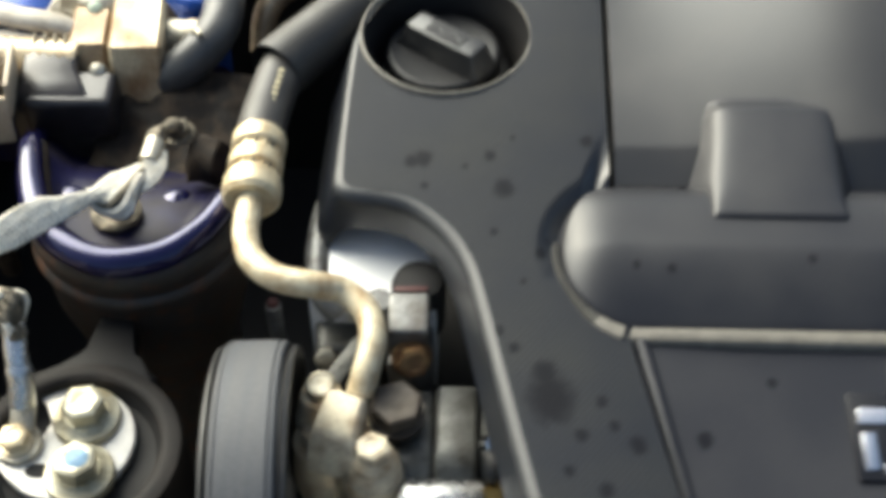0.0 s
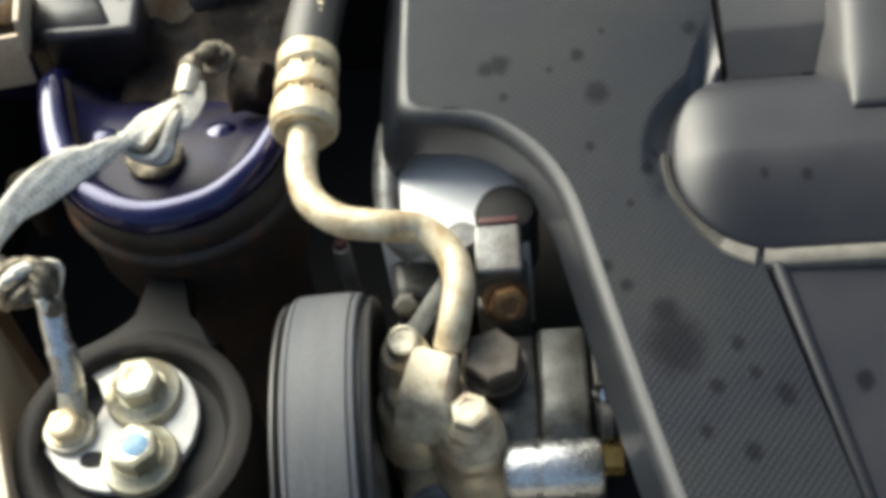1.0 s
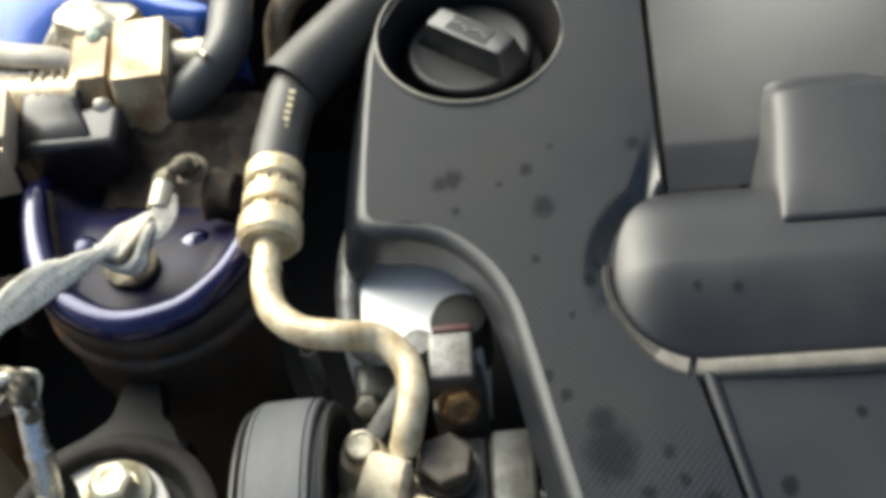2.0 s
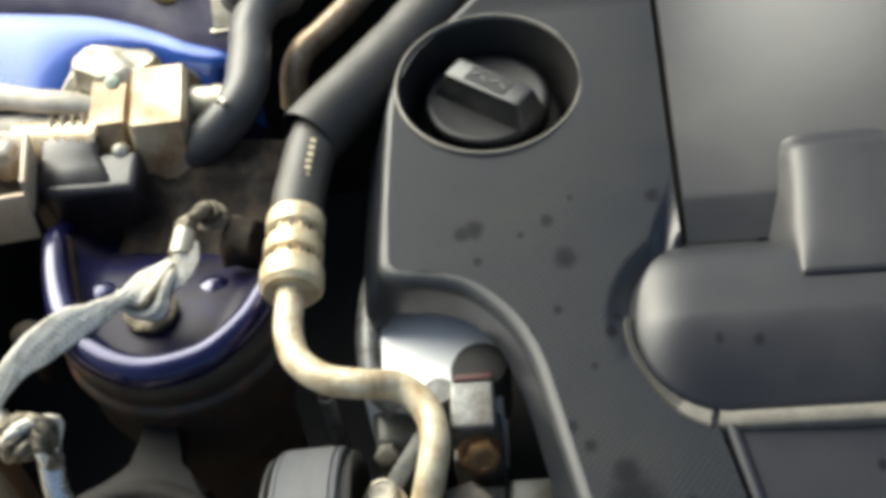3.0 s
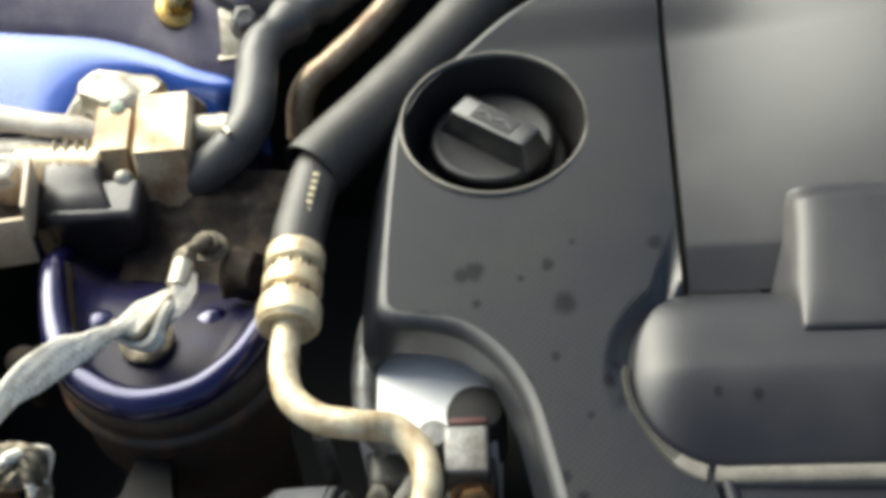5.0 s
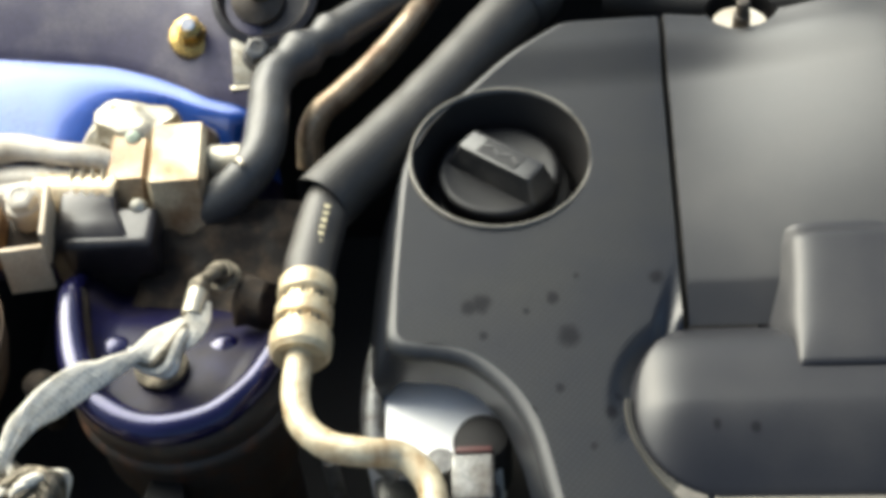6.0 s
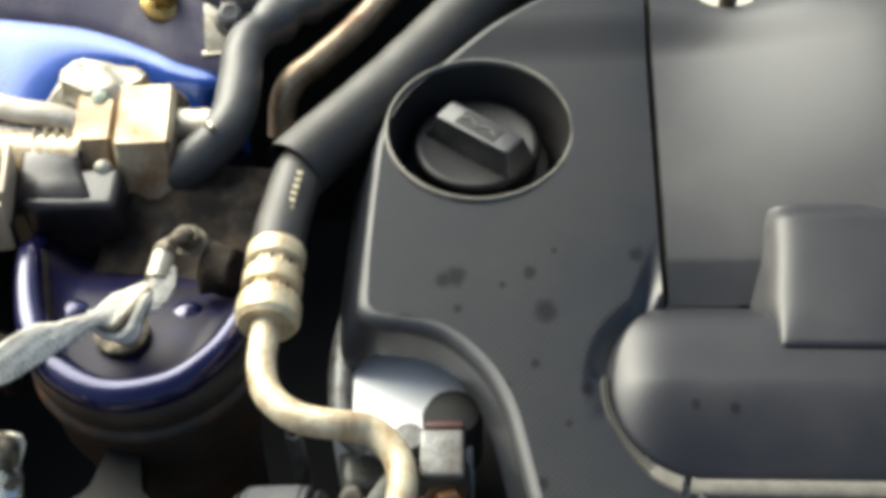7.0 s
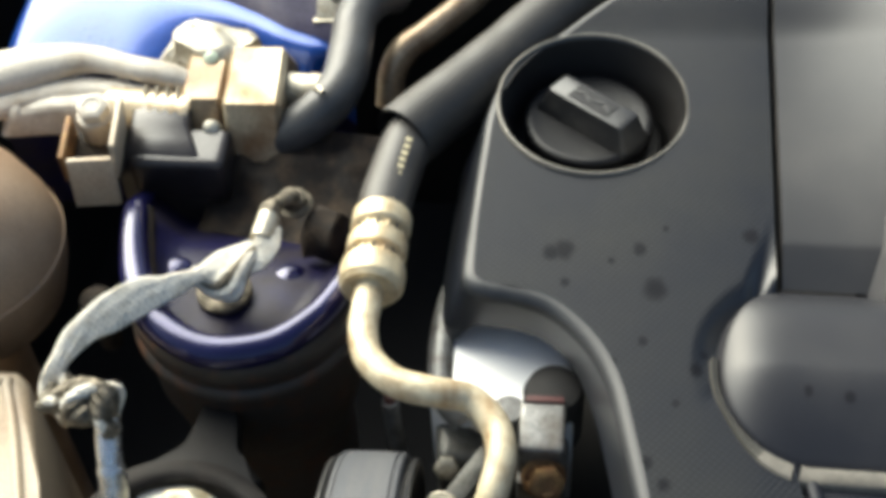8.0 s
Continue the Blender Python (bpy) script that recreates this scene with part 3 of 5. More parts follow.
def bulge_point(phi, r, x0):
    """phi: 90 the back, 180 the blunt end, 270 the front; r: 0 on the ridge, 1 at the foot."""
    c, s = math.cos(radians(phi)), math.sin(radians(phi))
    back, front, end = max(0, s * r), max(0, -s * r), max(0, -c * r)
    drop = 0.0125 * (max(0, back - 0.15) / 0.85) ** 3.5 + 0.0112 * front ** 1.5 + 0.0088 * end ** 4
    drop += max(0.0, 0.0112 - drop) * smooth(0.9, 1.0, r)
    return Vector((x0 + SIDE * r * c, BY + (BACK if s > 0 else FRONT) * r * s, TOP - drop))


def build_bulge():
    rings = [k / 28 for k in range(29)]
    rows = [[bulge_point(90, r, 0.235) for r in rings]]
    rows += [[bulge_point(90, r, BX + 0.02) for r in rings]]
    rows += [[bulge_point(90 + 180 * k / 48, r, BX) for r in rings] for k in range(49)]
    rows += [[bulge_point(270, r, BX + 0.02) for r in rings], [bulge_point(270, r, 0.235) for r in rings]]
    bm = grid_bm(rows)
    bmesh.ops.remove_doubles(bm, verts=bm.verts, dist=1e-6)
    part("runner_bulge", bm, M_BULGE, cover, "rounded smooth bulge", sharp=60)
    line = [bulge_point(172 + 98 * k / 30, 0.945 + 0.055 * smooth(12, 30, k), BX) for k in range(31)] + [Vector((x, BY - FRONT, 0)) for x in (0.09, 0.12, 0.15, 0.19, 0.235)]
    rows = []
    for i, p in enumerate(line):
        t = (line[min(len(line) - 1, i + 1)] - line[max(0, i - 1)])
        t.z = 0
        out = Vector((t.y, -t.x, 0)).normalized()
        w = 0.0020 + 0.0036 * smooth(10, 28, i)
        z = 0.0007
        rows.append([Vector((p.x, p.y, -0.006)) - out * 0.001, Vector((p.x, p.y, z - 0.0006)), Vector((p.x, p.y, z - 0.0003)) + out * w * 0.25, Vector((p.x, p.y, z + 0.0002)) + out * w * 0.85, Vector((p.x, p.y, z - 0.0006)) + out * w, Vector((p.x, p.y, -0.006)) + out * (w + 0.001)])
    split = next(i for i, p in enumerate(line) if p.x > 0.0640)
    corner = next(i for i, p in enumerate(line) if p.y < 0.2505)
    end = [v + Vector((0.0646 - rows[split][0].x, 0, 0)) for v in rows[split]]
    part("lip", grid_bm(rows[:corner + 1]), M_LIP_GRAIN, cover, "narrow pale grained lip round the bulge", sharp=60)
    part("lip", grid_bm(rows[corner:split] + [end]), M_LIP, cover, "pale lip at the corner of the bulge", sharp=60)
    start = [v + Vector((0.0668 - rows[split][0].x, 0, 0)) for v in rows[split]]
    part("lip", grid_bm([start] + rows[split + 2:]), M_LIP, cover, "narrow flat lip under the bulge", sharp=60)


build_bulge()


def build_tab():
    """A raised tongue of the middle panel that reaches over the bulge, with sloping flanks."""
    rows = []
    for i in range(44):
        y = 0.2880 + (0.3455 - 0.2880) * i / 43
        left, right = 0.0958 + 0.0050 * smooth(0.288, 0.342, y), 0.1425 + 0.0015 * smooth(0.288, 0.342, y)
        foot_l = left - 0.0012 - 0.0082 * smooth(0.2885, 0.3080, y)
        foot_r = right + 0.0012 + 0.0082 * smooth(0.2885, 0.3080, y)
        top = 0.0104 - 0.0022 * ((0.3400 - y) / 0.052) ** 2 - 0.0030 * smooth(0.3370, 0.3455, y)
        row = []
        for j in range(76):
            x = foot_l + (foot_r - foot_l) * j / 75
            k = min((x - foot_l) / (left - foot_l), (foot_r - x) / (foot_r - right))
            k = 0.5 * (k + 1 - math.sqrt((k - 1) ** 2 + 0.11))
            row.append(Vector((x, y, -0.0105 + (top + 0.0105) * max(0, k))))
        rows.append(row)
    rows.insert(0, [Vector((v.x, v.y - 0.0009, v.z - 0.0008)) for v in rows[0]])
    rows.insert(0, [Vector((v.x, v.y + 0.0002, min(v.z, max(-0.012, v.z - 0.0045)))) for v in rows[0]])
    part("tab", grid_bm(rows), M_BULGE, cover, "raised rounded tab over the bulge", sharp=50)


build_tab()


def build_front_panel():
    rows = []
    for i in range(60):
        y = 0.2402 - 0.13 * i / 59
        left = 0.0672 + (0.2402 - y) * 0.19
        base = -0.0012 - (0.2402 - y) * 0.10
        row = [Vector((left - 0.0002, y, base - 0.008)), Vector((left, y, base + 0.0006)), Vector((left + 0.0006, y, base + 0.0018)), Vector((left + 0.0024, y, base + 0.0022)), Vector((left + 0.0038, y, base + 0.0015)), Vector((left + 0.0046, y, base))]
        for k in range(1, 30):
            row.append(Vector((left + 0.0046 + (0.235 - left) * k / 29, y, base - 0.001 * smooth(0, 6, k))))
        rows.append(row)
    rows.insert(0, [Vector((v.x, v.y + 0.0006, v.z - 0.003)) for v in rows[0]])
    part("front_panel", grid_bm(rows), M_FRONT, cover, "smooth black lower panel with a raised edge", sharp=60)
    badge = part("badge", block((0.042, 0.030, 0.0014), pose(0.1525, 0.2085, -0.0047, 5.7), 0.0006), M_GLOSS, cover, "black badge plate")
    part("chrome_bar", block((0.030, 0.0055, 0.0012), pose(0.1490, 0.2150, -0.0032, 5.7), 0.0005), M_CHROME, badge, "chrome bar")
    part("chrome_bar", block((0.0042, 0.0125, 0.0012), pose(0.1362, 0.2030, -0.0044, 5.7), 0.0005), M_CHROME, badge, "chrome bar")
    part("chrome_bar", block((0.020, 0.0038, 0.0012), pose(0.1500, 0.1975, -0.0049, 5.7), 0.0005), M_CHROME, badge, "chrome bar")


build_front_panel()

# ---- oil filler cap ----
oil_cap = thing("oil_filler_cap", "dusty black plastic oil filler cap with a bar grip", "oil cap")
at_oil = pose(0.0026, 0.3955, -0.017)
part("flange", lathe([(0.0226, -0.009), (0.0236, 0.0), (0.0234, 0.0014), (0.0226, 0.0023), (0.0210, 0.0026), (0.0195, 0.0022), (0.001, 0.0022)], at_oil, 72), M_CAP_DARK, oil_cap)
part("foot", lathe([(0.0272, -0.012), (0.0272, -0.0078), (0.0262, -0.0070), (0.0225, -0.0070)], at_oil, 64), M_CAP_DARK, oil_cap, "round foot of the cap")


AT_GRIP = at_oil @ pose(0.0014, -0.0017, 0, 0, 0, -36.5)


def build_grip():
    rows = []
    for length, width, z, dy in ((0.0410, 0.0158, 0.0018, 0.0), (0.0405, 0.0154, 0.0030, 0.0), (0.0385, 0.0138, 0.0040, 0.0), (0.0335, 0.0110, 0.0108, 0.0), (0.0324, 0.0100, 0.0118, 0.0), (0.0306, 0.0086, 0.0121, 0.0)):
        row = []
        for sx, sy in ((-1, -1), (1, -1), (1, 1), (-1, 1)):
            for k in range(5):
                a = math.atan2(sy, sx) - math.pi / 4 + math.pi / 8 * k
                c = 0.0016
                row.append(AT_GRIP @ Vector((sx * (length / 2 - c) + c * math.cos(a), sy * (width / 2 - c) + c * math.sin(a) + dy, z)))
        rows.append(row)
    return part("grip", grid_bm(rows, close_u=True, caps=True), M_CAP, oil_cap, "raised bar grip", sharp=35)


grip = build_grip()
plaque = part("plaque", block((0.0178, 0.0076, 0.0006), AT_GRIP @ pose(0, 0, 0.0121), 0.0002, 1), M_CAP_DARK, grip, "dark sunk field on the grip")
for k, (w, d, turn) in enumerate(((0.0040, 0.0012, 24), (0.0044, 0.0010, -30), (0.0040, 0.0012, 24), (0.0044, 0.0010, -30))):
    part("mark", block((w, d, 0.0004), AT_GRIP @ pose(-0.0062 + 0.0042 * k, 0.0004 * (-1) ** k, 0.0125, 0, 0, turn), 0.0001, 1), M_CAP, plaque, "raised moulded mark")

# ---- rear fixing of the cover ----
fixing = thing("cover_fixing", "bright round washer and stud at the cover's rear edge", "stud")
part("washer", lathe([(0.0112, 0), (0.0112, 0.001), (0.0106, 0.0016), (0.001, 0.0016)], pose(0.0982, 0.4540, 0.0005), 40), M_WHITE, fixing, "white washer")
part("stud", lathe([(0.0034, 0), (0.0034, 0.006), (0.0026, 0.0065), (0.0026, 0.012), (0.0018, 0.0128), (0.0005, 0.0128)], pose(0.0982, 0.4530, 0.0020), 20), M_PLUG, fixing, "dark steel stud")
part("post", lathe([(0.0060, -0.030), (0.0060, 0.0)], pose(0.0982, 0.4540, 0.0004), 20), M_DARK, fixing)

# ---- power steering hose ----
ps = thing("power_steering_hose", "black rubber hose crimped to a yellowed metal pipe", "hose")
part("metal_pipe", tube([(-0.0645, 0.312, -0.010), (-0.0645, 0.302, -0.010), (-0.0642, 0.290, -0.010), (-0.0605, 0.279, -0.010), (-0.0515, 0.2713, -0.010), (-0.039, 0.2692, -0.011), (-0.0288, 0.2705, -0.0155),
                          (-0.0205, 0.263, -0.0175), (-0.0178, 0.2525, -0.0185), (-0.0194, 0.2430, -0.0222), (-0.0216, 0.2365, -0.0280)], 0.0048, 120, 24, rough=0.02), M_PIPE, ps, "yellowed bent metal pipe")


def collar_profile():
    out = []
    for k in range(0, 53):
        s = k / 52
        groove = 0.0022 * smooth(0.22, 0.27, s) * smooth(0.38, 0.33, s) + 0.0022 * smooth(0.55, 0.59, s) * smooth(0.69, 0.65, s)
        edge = 0.0012 * (1 - smooth(0, 0.03, s)) + 0.0015 * smooth(0.93, 1, s)
        out.append((0.0101 + 0.0007 * smooth(0.65, 0.75, s) - groove - edge, -0.0328 * s))
    return [(0.004, 0.0)] + out + [(0.0046, -0.0325)]


collar = part("crimp_collar", lathe(collar_profile(), pose(-0.0645, 0.3392, -0.0105, -90, 0, 0), 48), M_ZINC, ps, "yellow zinc collar with three crimped bands")
for along in (0.3392 - 0.0328 * 0.30, 0.3392 - 0.0328 * 0.62):
    for k in range(-4, 5):
        a = radians(k * 24)
        part("crimp_mark", block((0.0011, 0.0030, 0.0010), pose(-0.0645 + 0.0083 * math.sin(a), along, -0.0105 + 0.0083 * math.cos(a), 0, k * 24, 0), 0.0003, 1), M_ZINC if k % 2 else M_MOUNT, collar, "pressed crimp mark")
part("rubber_hose", tube([(-0.0646, 0.338, -0.0105), (-0.0643, 0.347, -0.0105), (-0.0632, 0.359, -0.0115), (-0.0610, 0.3745, -0.012), (-0.056, 0.387, -0.012), (-0.046, 0.401, -0.012), (-0.0282, 0.4249, -0.012), (-0.0118, 0.4500, -0.012), (0.0010, 0.4710, -0.012), (0.0135, 0.4910, -0.012), (0.030, 0.513, -0.013), (0.052, 0.540, -0.020), (0.08, 0.575, -0.04)], 0.0092, 130, 28), M_HOSE, ps)
sleeve_line = [(-0.0628, 0.3775, -0.012), (-0.0545, 0.3895, -0.012), (-0.0455, 0.4008, -0.012), (-0.0282, 0.4249, -0.012), (-0.0118, 0.4500, -0.012), (0.0010, 0.4710, -0.012), (0.0120, 0.4890, -0.012)]
part("sleeve", tube(sleeve_line, lambda s: 0.0125 + 0.0001 * math.sin(40 * s), 110, 32, rough=0.008, caps=False), M_SLEEVE, ps, "grey-black protective sleeve slit at its end")
part("end_cuff", tube([(0.0095, 0.4850, -0.012), (0.0145, 0.4925, -0.012), (0.0200, 0.5000, -0.0122)], lambda s: 0.0140 - 0.0012 * smooth(0.85, 1, s) - 0.0008 * smooth(0.15, 0, s), 16, 32), M_RUBBER, ps, "black end cuff")
part("sleeve_lining", tube(sleeve_line, 0.0114, 90, 28, caps=False), M_RUBBER, ps, "dark inside of the sleeve")
for k, w in enumerate((0.0020, 0.0026, 0.0, 0.0018, 0.0018, 0.0018, 0.0020, 0.0018, 0.0018)):
    if w:
        f = (k + 0.7) / 9
        part("print_bar", block((0.0022, w, 0.0004), pose(-0.0618 + 0.0030 * f, 0.3395 + 0.0300 * f, -0.0022 - 0.0011 * f, 0, 14, -6), 0.0001, 1), M_INK, ps, "pale printed bar")

# union block of the pipe, with its bolts
union_rows = []
for y, z0, z1, w in ((0.2338, -0.046, -0.0240, 0.0058), (0.2325, -0.046, -0.0225, 0.0064), (0.2290, -0.046, -0.0230, 0.0066), (0.2215, -0.047, -0.0262, 0.0072), (0.2190, -0.047, -0.0288, 0.0074), (0.2178, -0.047, -0.0330, 0.0078), (0.2160, -0.047, -0.0395, 0.0084)):
    cx = -0.0240 - (0.2370 - y) * 0.32
    c = 0.0016
    union_rows.append([Vector((cx + sx * (w - kx), y - 0.3 * sx * w, z)) for sx, kx, z in ((-1, 0, z0), (-1, 0, z1 - c), (-1, c * 0.4, z1 - c * 0.4), (-1, c, z1), (1, c, z1), (1, c * 0.4, z1 - c * 0.4), (1, 0, z1 - c), (1, 0, z0))])
part("union_block", grid_bm(union_rows, close_u=True, caps=True), M_UNION, ps, "pale yellowed metal union block", sharp=35)
part("union_flange", prism([(-0.0425, 0.243), (-0.0385, 0.2490), (-0.0305, 0.2480), (-0.0265, 0.240), (-0.0115, 0.2265), (-0.0078, 0.2195), (-0.0095, 0.2135), (-0.0165, 0.2110), (-0.0265, 0.2155), (-0.0375, 0.2225), (-0.0420, 0.2280)], -0.0465, -0.0390, None, 0.0034, 4), M_UNION, ps, "two-eared metal flange")
for ex, ey, tall in ((-0.0350, 0.2385, 0.0), (-0.0165, 0.2172, -0.0055)):
    part("ear_riser", lathe([(0.0100, -0.0085), (0.0097, -0.0050), (0.0090, -0.0010), (0.0080, 0.0035 + tall * 0.5), (0.0070, 0.0075 + tall), (0.0064, 0.0084 + tall), (0.001, 0.0086 + tall)], pose(ex, ey, -0.0390), 36), M_UNION, ps, "raised ear that flares into the flange", sharp=60)
part("union_bolt", lathe([(0.0060, -0.0200), (0.0056, -0.0030), (0.0049, -0.0026), (0.0049, -0.0014), (0.0053, -0.0010), (0.0052, 0.0046), (0.0047, 0.0056), (0.0040, 0.0058), (0.0036, 0.0052), (0.0002, 0.0050)], pose(-0.0347, 0.2400, -0.0318, 8, -4, 0), 28), M_STEEL, ps, "tall dull round bolt head")
bolt("union_bolt", (-0.0165, 0.2170, -0.0390), 0.0056, 0.0062, 0.0076, 0.0046, M_UNION, "yellowed hexagon bolt", 40, parent=ps)

# ---- power steering pump ----
pump = thing("power_steering_pump", "grimy cast aluminium power steering pump under a union", "pump")
for bx, by, br in ((-0.0340, 0.2300, 0.0112), (-0.0170, 0.2172, 0.0106)):
    prof = [(br * 0.90, 0.0020), (br * 0.97, 0.0008), (br * 1.03, -0.0012), (br * 1.03, -0.0028), (br * 0.95, -0.0044), (br * 0.95, -0.0058), (br * 1.04, -0.0080), (br * 1.10, -0.0130), (br * 1.16, -0.0200), (br * 1.12, -0.0218), (br * 0.98, -0.0228), (br * 0.92, -0.05)]
    part("port_boss", lathe(prof, pose(bx, by, -0.0465), 40), M_ALU_BROWN, pump, "cream-brown oily cast boss", sharp=60)
part("web", rough_block((0.024, 0.014, 0.030), pose(-0.0262, 0.2225, -0.0640, 0, 0, -37), 0.0008, 5), M_ALU_BROWN, pump, "rough cast web between the bosses", sharp=50)
part("drain_stub", lathe([(0.0078, 0.004), (0.0080, 0.0), (0.0072, -0.002), (0.0072, -0.03)], pose(-0.0300, 0.2060, -0.0720, 20), 24), M_ALU_DIRTY, pump, "short grimy stub")
part("housing", block((0.046, 0.044, 0.05), pose(-0.017, 0.226, -0.092), 0.006, 3), M_ALU_BROWN, pump, "oily brown cast housing")


def rear_segment(x0, x1, top, front, mat, name, label):
    """A cast body that runs level and then rolls over to the front, extruded along x."""
    prof = [(0.2500, -0.110), (0.2500, top - 0.002), (0.2485, top)]
    prof += [(front + 0.013 - 0.013 * math.sin(radians(a)), top - 0.013 + 0.013 * math.cos(radians(a))) for a in range(0, 100, 10)]
    prof += [(front + 0.002, top - 0.030), (front + 0.004, -0.110)]
    rows = []
    for x, e in ((x0, 0.0012), (x0 + 0.0008, 0.0003), (x0 + 0.0018, 0), (x1 - 0.0018, 0), (x1 - 0.0008, 0.0003), (x1, 0.0012)):
        rows.append([Vector((x, y + (e if y < 0.23 else -e), z - e)) for y, z in prof])
    part(name, grid_bm(rows, caps=True), mat, pump, label, sharp=45)


rear_segment(-0.0095, 0.0032, -0.0435, 0.2120, M_PUMP, "rear_body", "grey cast body")
rear_segment(0.0034, 0.0180, -0.0400, 0.2120, M_PUMP, "rear_body", "grey cast rear body")
rear_segment(0.0182, 0.0225, -0.0440, 0.2150, M_PUMP, "end_plate", "grey end plate")
part("valve_barrel", lathe([(0.004, 0.0), (0.0080, 0.001), (0.0088, 0.003), (0.0088, 0.0095), (0.0083, 0.0100), (0.0083, 0.0108), (0.0090, 0.0113), (0.0090, 0.0270), (0.0080, 0.0285), (0.004, 0.0290)], pose(-0.0085, 0.2085, -0.0520, 0, 90, 0), 40), M_BARREL, pump, "bright machined barrel")
part("cap_screw", lathe([(0.0036, 0), (0.0036, 0.004), (0.0030, 0.0045), (0.0005, 0.0045)], pose(0.0215, 0.2265, -0.0400, 30, 40, 0), 18), M_CHROME, pump, "bright small cap screw")
part("black_seal", lathe([(0.0066, 0), (0.0066, 0.003), (0.003, 0.004), (0.0005, 0.004)], pose(0.0206, 0.2190, -0.0440, 0, 90, 0), 24), M_RUBBER, pump, "black rubber seal")
part("brass_stud", hexagon(0.0056, 0.0062, pose(0.0206, 0.2105, -0.0490, 0, 90, 0), 0.0003), M_GOLD, pump, "small brass hexagon")
plug = part("plug", hexagon(0.0088, 0.0070, pose(-0.0094, 0.2350, -0.0360, 4, 0, 20), 0.0002, chamfer=0.0009), M_PLUG, pump, "brown hexagon plug", sharp=25)
part("plug_collar", lathe([(0.0082, -0.014), (0.0086, -0.004), (0.0098, -0.002), (0.0098, 0.0), (0.001, 0.0)], pose(-0.0094, 0.2350, -0.0362, 4, 0, 0), 32), M_PLUG, pump)

# ---- pulley and belt ----
PX, PY, PZ, PR = -0.0537, 0.2050, -0.0580, 0.0590
pulley = thing("pump_pulley", "dark steel pulley of the power steering pump", "pulley")
at_pulley = pose(PX, PY, PZ, 0, 0, 3) @ pose(0, 0, 0, 0, 90, 0)
part("rim", lathe([(0.020, -0.008), (0.052, -0.008), (0.0560, -0.0122), (0.0585, -0.0128), (0.0590, -0.0118), (0.0572, -0.0107), (0.0570, 0.0107), (0.0590, 0.0118), (0.0585, 0.0131), (0.0550, 0.0131), (0.050, 0.009), (0.020, 0.009)], at_pulley, 96), M_RUBBER, pulley)
part("hub", lathe([(0.016, -0.012), (0.018, -0.010), (0.018, 0.0085), (0.012, 0.0105), (0.001, 0.0105)], at_pulley, 40), M_ALU_DIRTY, pulley)
belt = thing("drive_belt", "worn grey ribbed drive belt over the pulley", "belt")


def build_belt():
    r, w, rows = 0.0592, 0.0097, []
    m = pose(PX, PY, PZ, 0, 0, 3)
    loop = []
    for k in range(61):
        a = radians(-8 + 196 * k / 60)
        loop.append((r * math.cos(a), r * math.sin(a), math.cos(a), math.sin(a)))
    first, last = loop[0], loop[-1]
    loop = [(first[0] - 0.012, first[1] - 0.14, first[2], first[3])] + loop + [(last[0] + 0.012, last[1] - 0.14, last[2], last[3])]
    for y, z, ny, nz in loop:
        row = []
        for x, h in ((-w, -0.003), (-w - 0.0001, 0.0007), (-w + 0.0005, 0.0012), (-w + 0.0011, 0.0012), (-w + 0.0013, 0.0007), (-w + 0.0016, 0.0007), (-w + 0.0018, 0.0013), (0.0, 0.0014), (w - 0.0024, 0.0013), (w - 0.0022, 0.0005), (w - 0.0018, 0.0005), (w - 0.0016, 0.0012), (w - 0.0005, 0.0010), (w, 0.0004), (w, -0.003)):
            row.append(m @ Vector((x, y + ny * h, z + nz * h)))
        rows.append(row)
    part("band", grid_bm([r[5:10] for r in rows]), M_BELT, belt, sharp=35)
    part("edge_strip", grid_bm([r[:6] for r in rows]), M_BELT, belt, "worn edge of the belt", sharp=35)
    part("edge_strip", grid_bm([r[9:] for r in rows]), M_BELT, belt, "worn edge of the belt", sharp=35)


build_belt()

# ---- silver cylinder head casting and what is fixed to it ----
head = thing("cylinder_head", "bright cast aluminium cylinder head beside the cover", "engine part")
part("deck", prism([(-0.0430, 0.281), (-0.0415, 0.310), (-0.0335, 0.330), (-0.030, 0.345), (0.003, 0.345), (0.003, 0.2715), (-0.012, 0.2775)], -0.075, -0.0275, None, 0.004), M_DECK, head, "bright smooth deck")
# Darker metal than the deck: the flank's shade is in its colour.
part("flank", block((0.030, 0.022, 0.075), pose(-0.0265, 0.2785, -0.083, 0, 0, 6), 0.005, 3), M_PUMP, head, "flank, its shade put in as a darker grey metal")
part("rail", tube([(-0.0385, 0.345, -0.0420), (-0.0400, 0.325, -0.0330), (-0.0408, 0.312, -0.0292), (-0.0408, 0.296, -0.0285), (-0.0385, 0.282, -0.0310), (-0.032, 0.2765, -0.037)], 0.0044, 60, 18), M_ALU_DIRTY, head, "rounded edge rail")
part("ledge", block((0.020, 0.010, 0.008), pose(-0.0185, 0.2760, -0.0325, 0, 0, -4), 0.002), M_ALU, head, "small cast step")
part("stub", lathe([(0.0052, -0.012), (0.0052, 0.0), (0.0045, 0.0012), (0.0004, 0.0014)], pose(-0.0172, 0.2735, -0.0245, 6), 28), M_ALU_DIRTY, head, "short grey round stub")
switch = thing("pressure_switch", "grey metal block with a red seal beside the head", "switch")
part("body", block((0.0142, 0.017, 0.016), pose(-0.0064, 0.2665, -0.0285, 4, 0, 1), 0.0016, 3), M_ALU_DIRTY, switch)
part("seal", block((0.0118, 0.0022, 0.0016), pose(-0.0060, 0.2752, -0.0200, 4, 0, 1), 0.0005), M_RED, switch, "thin red seal")
